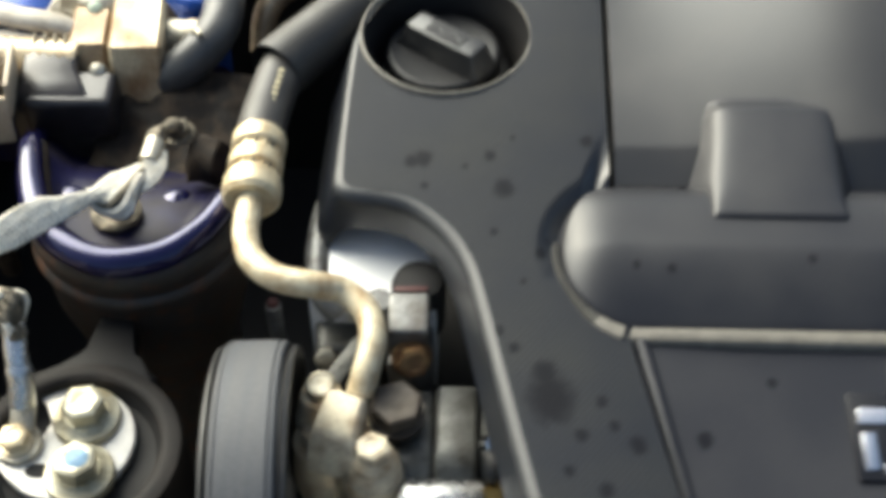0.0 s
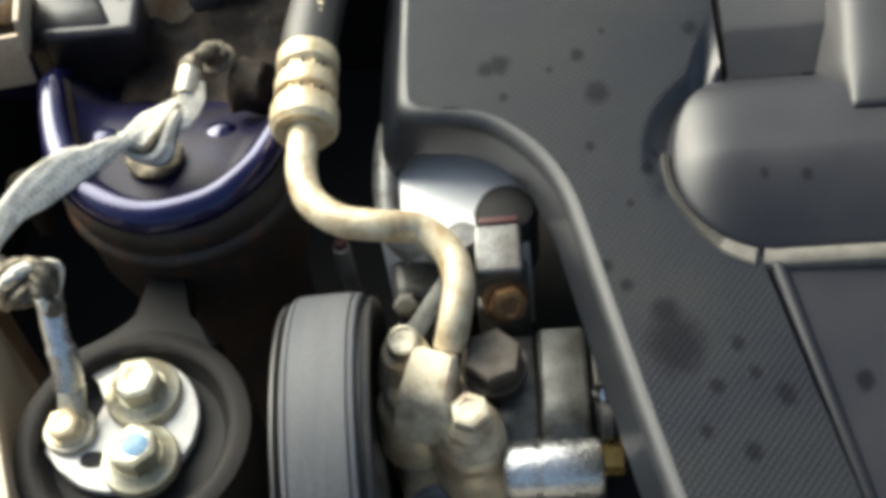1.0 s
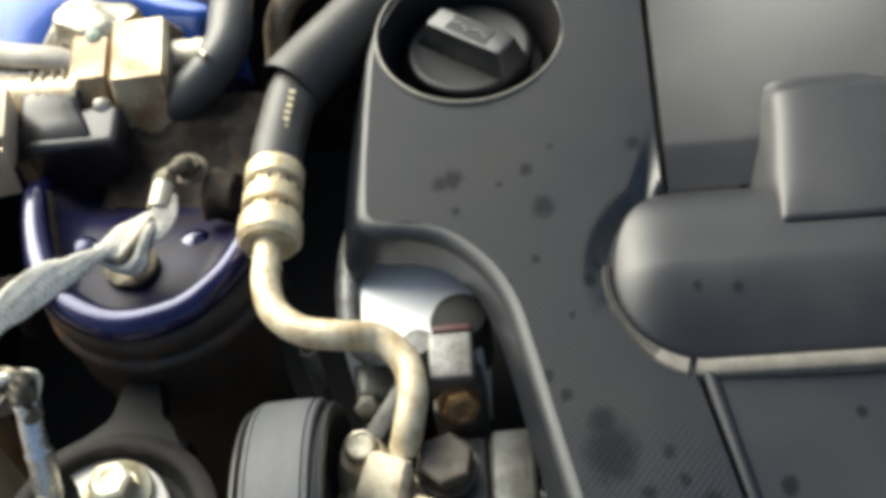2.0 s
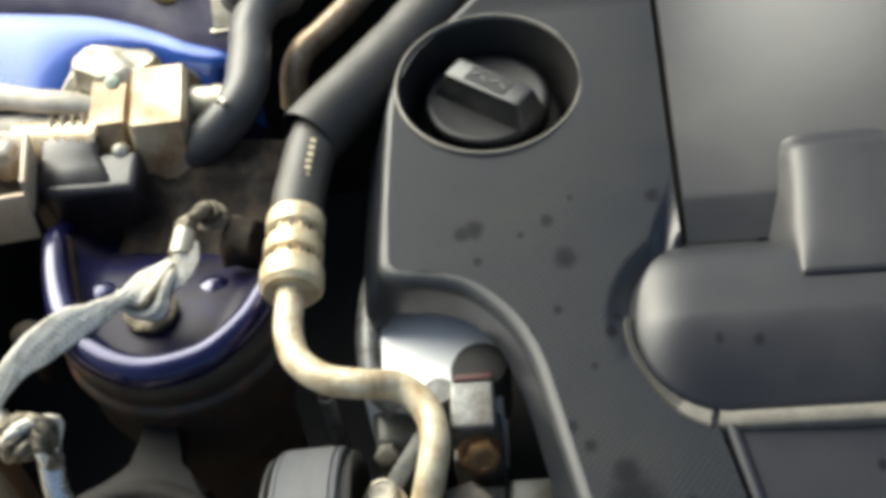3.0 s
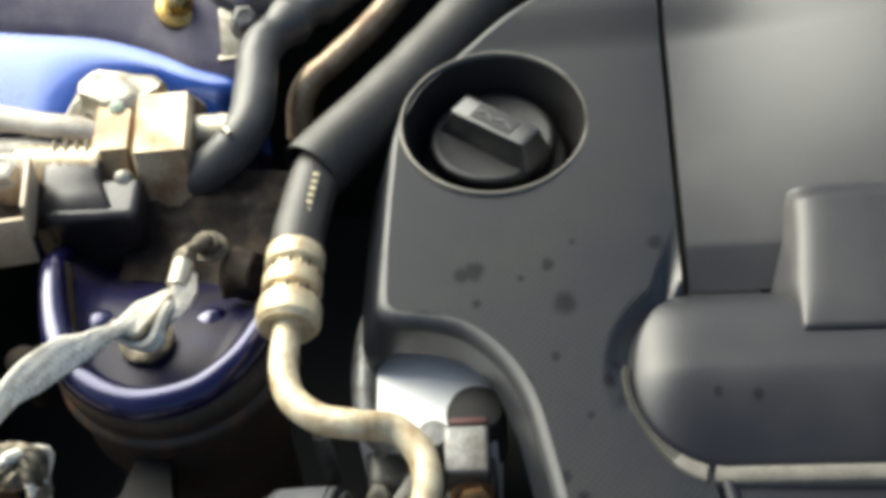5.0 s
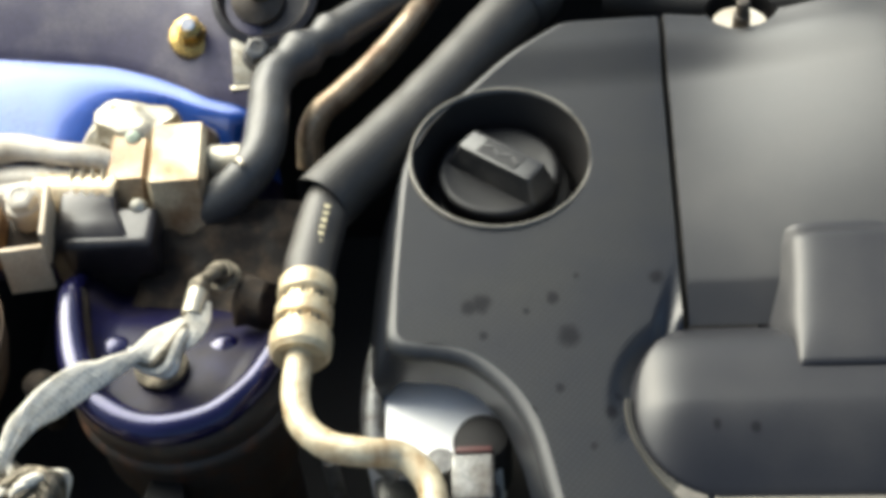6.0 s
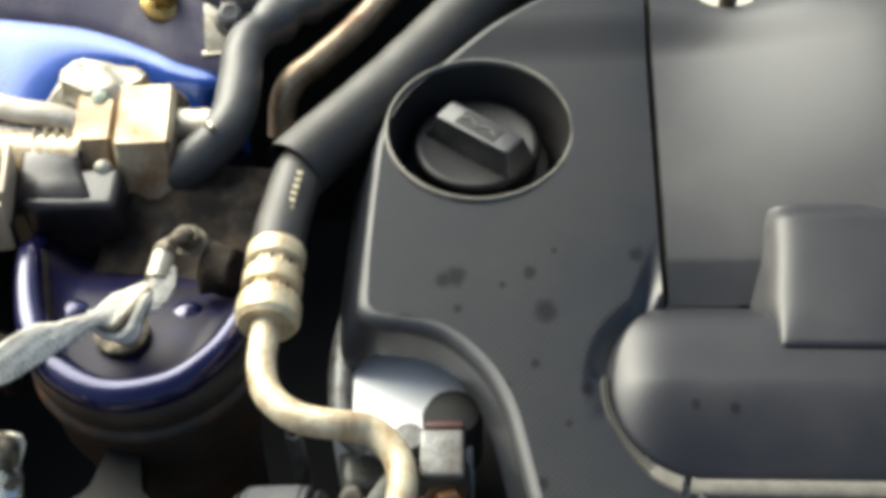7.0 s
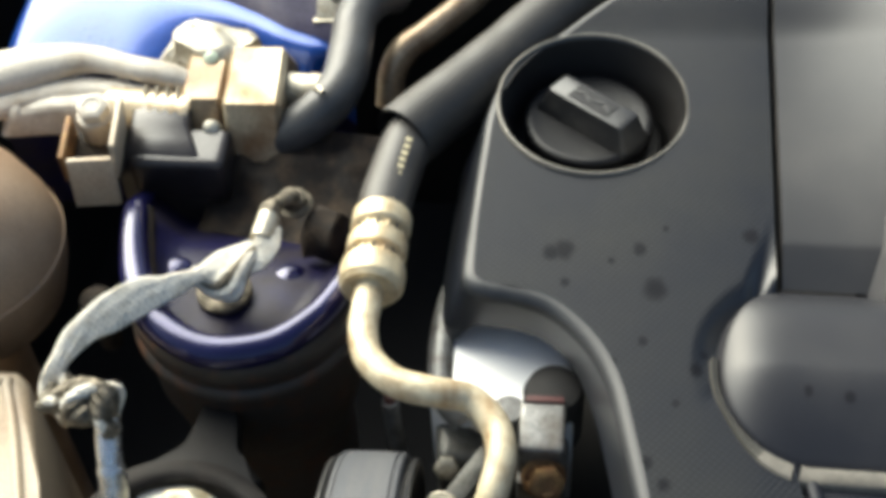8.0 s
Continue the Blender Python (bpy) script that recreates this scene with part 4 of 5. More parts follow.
part("hood", lathe([(0.0095, -0.02), (0.0098, 0.0), (0.0085, 0.0035), (0.005, 0.005), (0.0004, 0.0052)], pose(-0.0035, 0.2815, -0.0255), 32), M_DARK, switch, "round black cover")
part("stem", block((0.0158, 0.018, 0.070), pose(-0.0058, 0.2640, -0.0715), 0.002), M_ALU_DIRTY, switch)
bolt("rusty_bolt", (-0.0052, 0.2560, -0.0330), 0.0058, 0.0050, 0.0070, 0.0020, M_RUST, "rusty orange hexagon bolt in a metal block", 15, rx=58, dish=0.0004)

stay = thing("bracket_stay", "grey steel stay between the pump and the head", "bracket")
part("plate", block((0.007, 0.030, 0.05), pose(-0.0285, 0.2560, -0.062, 0, 0, -30), 0.0015), M_PUMP, stay)
lug_small = thing("small_bolt", "small bright bolt on the shaded flank of the head", "bolt")
part("head", hexagon(0.0040, 0.004, pose(-0.0365, 0.2660, -0.0480, 50, 0, 0)), M_STEEL, lug_small)
part("shank", lathe([(0.003, -0.02), (0.003, 0)], pose(-0.0365, 0.2660, -0.0480, 50, 0, 0), 14), M_STEEL, lug_small)

dip = thing("dipstick_tube", "dark thin tube with a red tip behind the pulley", "tube")
part("tube", tube([(-0.0545, 0.283, -0.20), (-0.0565, 0.288, -0.12), (-0.0590, 0.2930, -0.053)], 0.0030, 30, 16), M_ALU_DIRTY, dip)
part("tip", lathe([(0.0022, -0.001), (0.0022, 0.0008), (0.0016, 0.0016), (0.0005, 0.0017)], pose(-0.0591, 0.2937, -0.0525), 16), M_RED, dip, "red tip")

# ---- body-side bracket of the engine mount ----
tongue = thing("mount_bracket", "blue-violet painted steel bracket with a rolled rim", "bracket")
rim_line = [(-0.168, 0.400, -0.056), (-0.1620, 0.374, -0.046), (-0.1560, 0.347, -0.026), (-0.1465, 0.315, -0.021), (-0.1350, 0.2970, -0.021), (-0.1165, 0.2862, -0.021), (-0.0965, 0.2890, -0.021), (-0.0830, 0.3015, -0.021), (-0.0750, 0.319, -0.022), (-0.0715, 0.335, -0.026), (-0.0705, 0.352, -0.036), (-0.0705, 0.368, -0.055)]
part("rolled_rim", tube(rim_line, lambda s: 0.0034 + 0.0024 * math.sin(math.pi * s) ** 2, 120, 20, rough=0.02), M_PAINT, tongue, "rounded glossy blue-violet rim")


def build_floor_of_tongue():
    line = curve(rim_line, 80)
    rows = []
    for i in range(40):
        a, b = line[i], line[79 - i]
        row = []
        for k in range(25):
            f = k / 24
            p = a.lerp(b, f)
            dish = 0.012 * smooth(0, 0.18, f) * smooth(1, 0.82, f) * smooth(39, 33, i)
            row.append(Vector((p.x, p.y, p.z - dish)))
        rows.append(row)
    for bx, by in ((-0.1395, 0.3300), (-0.0990, 0.3315)):
        near = min((v for r in rows for v in r), key=lambda v: (v.x - bx) ** 2 + (v.y - by) ** 2)
        part("pressed_bump", lathe([(0.0085, -0.004), (0.0066, -0.0010), (0.0048, 0.0003), (0.0024, 0.0011), (0.0003, 0.0013)], pose(bx, by, near.z), 28, caps=False), M_PAINT, tongue, "glossy blue-violet bump", sharp=60)
    part("pressed_floor", grid_bm(rows), M_PAINT_DUSTY, tongue, "dusty violet pressed floor", sharp=60)


build_floor_of_tongue()
part("skirt", tube([(p[0] * 0.97 - 0.0035, p[1] + 0.004, -0.029) for p in rim_line[2:9]], 0.004, 60, 12), M_DIRT, tongue)
grime = thing("grimy_bulkhead_bracket", "brown grimy steel bracket behind the strap lug", "bracket")
plate = block((0.070, 0.050, 0.010), Matrix(), 0.002)
bmesh.ops.subdivide_edges(plate, edges=[e for e in plate.edges if e.calc_length() > 0.02], cuts=14, use_grid_fill=True)
for v in plate.verts:
    v.co.z += 0.0035 * noise.noise(v.co * 110) + 0.0012 * noise.noise(v.co * 420)
plate.transform(pose(-0.105, 0.382, -0.0480, 20, 0, -6))
part("plate", plate, M_DIRT, grime)
part("fold", rough_block((0.016, 0.020, 0.012), pose(-0.0880, 0.3470, -0.0300, 14, 0, -10), 0.0022, 7), M_DIRT, grime, "brown folded ear")
mount_bolt = thing("mount_bolt", "dirty yellowed bolt and washer under the braided strap", "bolt")
part("washer", lathe([(0.0096, 0), (0.0096, 0.0016), (0.0090, 0.0022), (0.006, 0.0028), (0.001, 0.0028)], pose(-0.1185, 0.3190, -0.0325), 36), M_BRAID_OLD, mount_bolt)
part("head", hexagon(0.0060, 0.0030, pose(-0.1180, 0.3205, -0.0315), 0.0006), M_BRAID_OLD, mount_bolt)

# ---- engine mount ----
mount = thing("engine_mount", "dark steel and rubber engine mount with a round lower eye", "engine mount")
cup = lathe([(0.0385, 0.001), (0.0402, -0.001), (0.0410, -0.005), (0.0402, -0.009), (0.0396, -0.012), (0.0385, -0.040), (0.034, -0.060), (0.030, -0.075), (0.028, -0.16)], pose(-0.1110, 0.3225, -0.0268), 72, caps=False)
for v in cup.verts:
    v.co.z -= 0.030 * smooth(0.325, 0.350, v.co.y)
lip = lathe([(0.0396, -0.0115), (0.0412, -0.0130), (0.0417, -0.0150), (0.0411, -0.0172), (0.0392, -0.0180)], pose(-0.1110, 0.3225, -0.0268), 72, caps=False)
for v in lip.verts:
    v.co.z -= 0.040 * smooth(0.322, 0.345, v.co.y)
part("cup_lip", lip, M_MOUNT, mount, "rolled brown lip")
part("cup", cup, M_MOUNT, mount, "dark tapering cup with rust specks")
part("arm", prism([(-0.1210, 0.296), (-0.1096, 0.296), (-0.1096, 0.2695), (-0.1086, 0.2668), (-0.1050, 0.2636), (-0.0960, 0.2585), (-0.1000, 0.2530), (-0.1100, 0.2575), (-0.1200, 0.2590), (-0.1300, 0.2575), (-0.1400, 0.2520), (-0.1440, 0.2580), (-0.1330, 0.2622), (-0.1250, 0.2652), (-0.1218, 0.2690)], -0.062, -0.0512, None, 0.0025), M_ARM, mount, "grey cast arm")
EYE_AT = pose(-0.1200, 0.2270, -0.052)
part("eye_ring", lathe([(0.0285, -0.012), (0.0288, 0.0), (0.0298, 0.0012), (0.0325, 0.0018), (0.0362, 0.0008), (0.0372, -0.003), (0.0375, -0.030)], EYE_AT, 80, caps=False), M_RING, mount, "dull grey-brown ring")
part("rubber", lathe([(0.0288, -0.002), (0.0268, -0.006), (0.0240, -0.007), (0.001, -0.0075)], EYE_AT, 60, caps=False), M_DARK, mount, "black rubber insert")
plate_poly = [(-0.1245 + 0.0235 * math.cos(radians(a)), 0.2330 + 0.0235 * math.sin(radians(a))) for a in range(-140, 95, 11)] + [(-0.1300, 0.2570), (-0.1395, 0.2520), (-0.1330, 0.2470), (-0.1300, 0.2400), (-0.1330, 0.2320), (-0.1400, 0.2380), (-0.1490, 0.2340), (-0.1480, 0.2240)]
part("bolt_plate", prism(plate_poly, -0.0585, -0.0545, None, 0.0010, 2), M_PLATE, mount, "pale zinc plate")
# A near-black disc; the shade inside the hole is only its colour.
part("plate_hole", lathe([(0.0036, 0.0), (0.0030, 0.0004), (0.0004, 0.0004)], pose(-0.1322, 0.2205, -0.0546) @ Matrix.Diagonal((1.25, 0.85, 1, 1)), 24), M_DARK, mount, "dark oval hole")
bolt("mount_plate_bolt", (-0.1187, 0.2415, -0.0545), 0.0074, 0.0080, 0.0120, 0.0042, M_BOLT, "zinc flange bolt on a pale plate", 12, dish=0.0002, group="bolts on the mount plate")
bolt("mount_plate_bolt", (-0.1168, 0.2185, -0.0545), 0.0074, 0.0080, 0.0120, 0.0042, M_BOLT, "zinc flange bolt with blue paint on a pale plate", 40, dish=0.0002, mark=M_BLUE, group="bolts on the mount plate")

# ---- braided ground strap ----
strap = thing("ground_strap", "tinned braided ground strap with crimped lugs", "cable")


def ribbon(points, width, thick, n, waves):
    line = curve(points, n)
    rows = []
    for i, c in enumerate(line):
        d = (line[min(n - 1, i + 1)] - line[max(0, i - 1)]).normalized()
        s = i / (n - 1)
        w = width(s)
        flatdir = Vector((0, 0, 1)) * math.sin(waves(s)) + Vector((d.y, -d.x, 0)).normalized() * math.cos(waves(s))
        flatdir = (flatdir - d * flatdir.dot(d)).normalized()
        nrm = d.cross(flatdir)
        row = []
        for k in range(32):
            a = 2 * math.pi * k / 32
            ca, sa = math.cos(a), math.sin(a)
            rip = 1 + 0.08 * math.sin(9 * ca + i * 0.10) + 0.18 * noise.noise(c * 300 + Vector((ca, sa, 0)))
            row.append(c + flatdir * (w * ca) + nrm * (thick * rip * (abs(sa) ** 0.6) * (1 if sa > 0 else -1)))
        rows.append(row)
    return grid_bm(rows, close_u=True, caps=True)


BRAID_WIDTHS = [(0.000, 0.0030), (0.062, 0.0028), (0.141, 0.0024), (0.251, 0.0036), (0.378, 0.0050), (0.478, 0.0050), (0.572, 0.0034), (0.674, 0.0021), (0.775, 0.0040), (0.861, 0.0046), (0.919, 0.0036), (1.000, 0.0030)]


def braid_width(s):
    k = max(i for i in range(len(BRAID_WIDTHS) - 1) if BRAID_WIDTHS[i][0] <= s)
    (a, u), (b, v) = BRAID_WIDTHS[k], BRAID_WIDTHS[k + 1]
    return 1.25 * (u + (v - u) * smooth(a, b, s))


part("braid", ribbon([(-0.1609, 0.2628, -0.0240), (-0.1620, 0.2676, -0.0200), (-0.1597, 0.2734, -0.0150), (-0.1553, 0.2836, -0.0130), (-0.1464, 0.2929, -0.0120), (-0.1388, 0.2996, -0.0120), (-0.1308, 0.3048, -0.0130), (-0.1232, 0.3118, -0.0145), (-0.1150, 0.3180, -0.0150), (-0.1067, 0.3205, -0.0140), (-0.1023, 0.3239, -0.0120), (-0.1018, 0.3321, -0.0110)], braid_width, 0.0015, 260, lambda s: -0.8 + 0.4 * smooth(0.62, 0.74, s)), M_BRAID, strap, "flat silvery braid")
for k in range(11):
    a = k * 0.57
    part("braid_strand", tube([(-0.1255, 0.3130 + 0.0008 * math.sin(a), -0.0150 + 0.0008 * math.cos(a)), (-0.1195 + 0.002 * math.cos(a), 0.3135 + 0.0030 * math.sin(a), -0.0200 + 0.0036 * math.cos(a)), (-0.1130 + 0.002 * math.sin(a * 2), 0.3140 + 0.0050 * math.sin(a + 0.6), -0.0205 + 0.0052 * math.cos(a + 0.6)),
                               (-0.1075, 0.3190 + 0.0032 * math.sin(a + 1.3), -0.0150 + 0.0030 * math.cos(a + 1.3)), (-0.1045, 0.3250 + 0.0012 * math.cos(a), -0.0125 + 0.0012 * math.sin(a))], 0.0016, 30, 7), M_BRAID if k % 3 else M_BRAID_OLD, strap, "twisted strand of the braid")
for k in range(16):
    a = k * 0.393
    part("braid_strand", tube([(-0.1590 + 0.0030 * math.sin(a), 0.2700 + 0.002 * math.cos(a), -0.0215 + 0.0035 * math.cos(a * 1.7)), (-0.1570 + 0.0045 * math.cos(a), 0.2600 + 0.003 * math.sin(a * 2), -0.0190 + 0.0050 * math.sin(a)),
                               (-0.1485 + 0.003 * math.sin(a * 3), 0.2610 + 0.0065 * math.sin(a), -0.0170 + 0.0055 * math.cos(a)), (-0.1400 + 0.002 * math.cos(a * 2), 0.2605 + 0.0065 * math.cos(a + 0.8), -0.0190 + 0.0055 * math.sin(a + 0.8)), (-0.1410 + 0.001 * math.sin(a), 0.2550 + 0.0030 * math.cos(a), -0.0255)],
                              0.0018, 26, 7), M_BRAID if k % 5 == 0 else M_BRAID_OLD, strap, "frayed tarnished strand")
part("crimp_tube", tube([(-0.1415, 0.2590, -0.0220), (-0.1395, 0.2490, -0.0290), (-0.1385, 0.2440, -0.036), (-0.1388, 0.2395, -0.0430)], lambda s: 0.0040 + 0.0006 * smooth(0.5, 0.55, s), 40, 18), M_BARREL, strap, "bright crimp tube")
part("ring_lug", prism([(-0.1402 + 0.0082 * math.cos(radians(a)), 0.2300 + 0.0082 * math.sin(radians(a))) for a in range(0, 360, 18)], -0.0545, -0.0515, None, 0.0006), M_STEEL, strap, "flat ring lug")
part("lug_neck", block((0.0085, 0.012, 0.003), pose(-0.1396, 0.2375, -0.0490, 30), 0.0008), M_STEEL, strap)
part("ferrule", tube([(-0.1043, 0.3265, -0.0118), (-0.1036, 0.3320, -0.0112), (-0.1032, 0.3360, -0.0108)], 0.0040, 16, 18), M_STEEL, strap, "bright crimped ferrule")
part("lug", tube([(-0.1033, 0.3350, -0.0110), (-0.1030, 0.3390, -0.0107), (-0.1010, 0.3450, -0.0125), (-0.0985, 0.3510, -0.0175)], lambda s: 0.0032 + 0.0008 * math.sin(9 * s), 30, 16, rough=0.2), M_BRAID_OLD, strap, "dirty crimped lug")
bolt("lug_bolt", (-0.1405, 0.2292, -0.0515), 0.0052, 0.0050, 0.0058, 0.0012, M_ZINC, "small zinc bolt through a ring lug", 20, dish=0.0006, group="bolts of the ground strap")
bolt("lug_bolt", (-0.0990, 0.3525, -0.0225), 0.0052, 0.0035, 0.0068, 0.0013, M_BRAID_OLD, "dirty bolt through a strap lug on a bracket", 0, dish=0.0006, group="bolts of the ground strap")

# ---- pipe union, clamp and sensor above the bracket ----
ac = thing("pipe_union", "stained yellow hexagon pipe union with a metal stub", "pipe fitting")
ax = pose(-0.1250, 0.4165, -0.0410, 0, 90, 3)


def nut_rows(chamfer, radius, z0, z1, turn):
    return [[ax @ Vector((r * math.cos(math.pi * k / 3 + turn), r * math.sin(math.pi * k / 3 + turn), z)) for k in range(6)] for r, z in ((chamfer, z0), (radius, z0 + 0.0018), (radius, z1 - 0.0018), (chamfer, z1))]


part("large_nut", grid_bm(nut_rows(0.0245, 0.0275, -0.0112, 0.0112, 1.72), close_u=True, caps=True), M_NUT, ac, "stained large hexagon nut", sharp=25)
part("small_nut", grid_bm(nut_rows(0.0215, 0.0240, -0.0285, -0.0118, 1.62), close_u=True, caps=True), M_NUT_BROWN, ac, "stained small hexagon nut", sharp=25)
part("stub", lathe([(0.0068, 0.0), (0.0068, 0.008), (0.0075, 0.009), (0.0075, 0.013), (0.006, 0.014), (0.006, 0.020)], pose(-0.1140, 0.4185, -0.0290, 0, 90, -6), 28), M_STEEL, ac, "bright stub")
part("pipe", tube([(-0.1540, 0.4150, -0.024), (-0.160, 0.4150, -0.021), (-0.172, 0.4155, -0.019), (-0.190, 0.4185, -0.018), (-0.208, 0.4155, -0.019), (-0.234, 0.4060, -0.022), (-0.27, 0.392, -0.03)], lambda s: 0.0058 + 0.0062 * smooth(0.2, 0.6, s), 60, 22, flat=0.7), M_WHITE, ac, "flattened bright pipe")
part("lower_pipe", tube([(-0.1560, 0.4075, -0.0275), (-0.170, 0.4065, -0.0245), (-0.190, 0.4080, -0.0235), (-0.210, 0.4040, -0.0245), (-0.236, 0.3950, -0.027), (-0.27, 0.382, -0.034)], lambda s: 0.0052 + 0.0040 * smooth(0.2, 0.6, s), 60, 20, flat=0.6), M_WHITE, ac, "second bright flattened pipe")
part("sealant", lathe([(0.001, 0.0025), (0.0030, 0.0016), (0.0042, -0.002), (0.004, -0.012)], pose(-0.1445, 0.4240, -0.0200, 20, 0, 0), 9), M_SEAL, ac, "pale green sealant")

clamp = thing("pipe_clamp", "rough pale cast clamp behind a hexagon union", "bracket")


part("body", rough_block((0.046, 0.030, 0.034), pose(-0.1480, 0.4340, -0.0340, 0, 8, -12), 0.004, 3), M_STEEL, clamp, sharp=30)
part("ribbed_barrel", lathe([(0.0085 + (0.0007 if k % 2 else 0), -0.017 + 0.0021 * k) for k in range(17)], pose(-0.1640, 0.4010, -0.0285, 0, 90, -4), 32), M_ALU_BROWN, clamp, "ribbed brown barrel", sharp=60)
casting = rough_block((0.060, 0.026, 0.013), pose(-0.1960, 0.4035, -0.0285, 0, 0, 6), 0.0026, 9)
part("casting", casting, M_WHITE, clamp, "pale bleached casting", sharp=30)
part("spacer", lathe([(0.0070, 0.0), (0.0074, -0.003), (0.0066, -0.006), (0.0066, -0.022)], pose(-0.1800, 0.3870, -0.0170), 28), M_CREAM, clamp, "pale round spacer")
bracket_m = pose(-0.1765, 0.3680, -0.0165, 0, 0, 8)
part("front_flange", block((0.0170, 0.0022, 0.0200), bracket_m @ pose(0, -0.006, -0.010, -14), 0.0008), M_CREAM, clamp, "pale bent flange")
part("channel", block((0.0022, 0.026, 0.0180), bracket_m @ pose(0.0088, 0.008, -0.002, 0, 6, 0), 0.0008), M_CREAM, clamp)
part("channel", block((0.0022, 0.022, 0.0130), bracket_m @ pose(-0.0105, 0.008, -0.006), 0.0008), M_RUST, clamp, "rusty inner face")
part("channel_floor", block((0.0190, 0.028, 0.0022), bracket_m @ pose(0, 0.008, -0.011), 0.0006), M_DIRT, clamp)
bolt("clamp_bolt", (-0.1800, 0.3870, -0.0170), 0.0060, 0.0055, 0.0068, 0.0012, M_WHITE, "pale bolt in a bleached casting", 10, rx=12)

plugbox = thing("sensor_connector", "dusty black plastic sensor connector in a bracket", "connector")

part("body", block((0.0365, 0.0200, 0.0215), pose(-0.1488, 0.3835, -0.0372, 2, 0, 1), 0.0040, 5), M_BLACK, plugbox, "dusty black rounded front body")


def build_wedge():
    """A top that slopes up and narrows to the back, with rounded sides."""
    rows = []
    for y, z, half in ((0.3740, -0.0320, 0.0160), (0.3750, -0.0285, 0.0160), (0.3780, -0.0256, 0.0156), (0.3840, -0.0240, 0.0128), (0.3900, -0.0228, 0.0116), (0.3985, -0.0205, 0.0112), (0.4020, -0.0210, 0.0110), (0.4035, -0.0240, 0.0108)):
        cx, edge = -0.1552 - 0.0034 * smooth(0.380, 0.396, y), 0.0026
        rows.append([Vector((cx + sx * (half - inset), y, z - low)) for sx, inset, low in ((-1, 0, 0.026), (-1, 0, edge), (-1, edge * 0.3, edge * 0.3), (-1, edge, 0), (1, edge, 0), (1, edge * 0.3, edge * 0.3), (1, 0, edge), (1, 0, 0.026))])
    return grid_bm(rows, caps=True)


part("upper_body", build_wedge(), M_BLACK, plugbox, "dusty black sloping upper body", sharp=50)
for k in range(4):
    part("rib", block((0.0014, 0.0070, 0.0018), pose(-0.1655 + 0.0042 * k, 0.4030, -0.0200, 12, 0, 4), 0.0005), M_BRAID_OLD, plugbox, "small pale rib")
part("leg", block((0.026, 0.016, 0.060), pose(-0.1540, 0.3860, -0.0760), 0.003), M_BLACK, plugbox)
part("terminal", lathe([(0.0028, -0.006), (0.0034, 0.001), (0.0030, 0.005), (0.001, 0.006)], pose(-0.1385, 0.3945, -0.0290, 40, 0, 0), 16), M_STEEL, plugbox, "small bright terminal")

# ---- hoses at the back ----
elbow = thing("elbow_hose", "black rubber elbow hose beside the pipe union", "hose")
part("tube", tube([(-0.1150, 0.4015, -0.040), (-0.1085, 0.4015, -0.034), (-0.1005, 0.4050, -0.0290), (-0.0945, 0.4115, -0.0255), (-0.0920, 0.4230, -0.025), (-0.0922, 0.4390, -0.025), (-0.0930, 0.4540, -0.025), (-0.0910, 0.4660, -0.026), (-0.0830, 0.4785, -0.027), (-0.0710, 0.4920, -0.028), (-0.052, 0.5150, -0.032), (-0.03, 0.54, -0.036), (-0.01, 0.57, -0.05)], lambda s: 0.0087 + 0.0020 * math.exp(-((s - 0.455) / 0.020) ** 2) - 0.0014 * math.exp(-((s - 0.50) / 0.018) ** 2) + 0.0010 * math.exp(-((s - 0.535) / 0.014) ** 2) - 0.0005 * math.exp(-((s - 0.41) / 0.012) ** 2), 150, 28, rough=0.05), M_ELBOW, elbow)
part("clip", tube([(-0.0965, 0.4030, -0.0155), (-0.0985, 0.4060, -0.0160), (-0.1010, 0.4090, -0.0200)], 0.0012, 12, 8), M_STEEL, elbow, "bright spring clip")
copper = thing("stained_pipe", "brown stained metal pipe bent between the hoses", "pipe")
part("tube", tube([(-0.0790, 0.4400, -0.056), (-0.0775, 0.4470, -0.043), (-0.0725, 0.4530, -0.036), (-0.0650, 0.4600, -0.034), (-0.0530, 0.4770, -0.034), (-0.0430, 0.4940, -0.034), (-0.0350, 0.5120, -0.035), (-0.025, 0.55, -0.045)], 0.0058, 80, 20, rough=0.05), M_COPPER, copper)
wire = thing("black_wire", "thin black wire behind the engine cover", "cable")
part("wire", tube([(-0.005, 0.535, -0.03), (0.010, 0.520, -0.02), (0.030, 0.512, -0.018), (0.045, 0.520, -0.022), (0.07, 0.53, -0.03)], 0.0022, 50, 10), M_RUBBER, wire)

# ---- body panels ----
apron = thing("inner_wing", "bright blue painted inner wing with a rolled fold", "body panel", kind="structure")


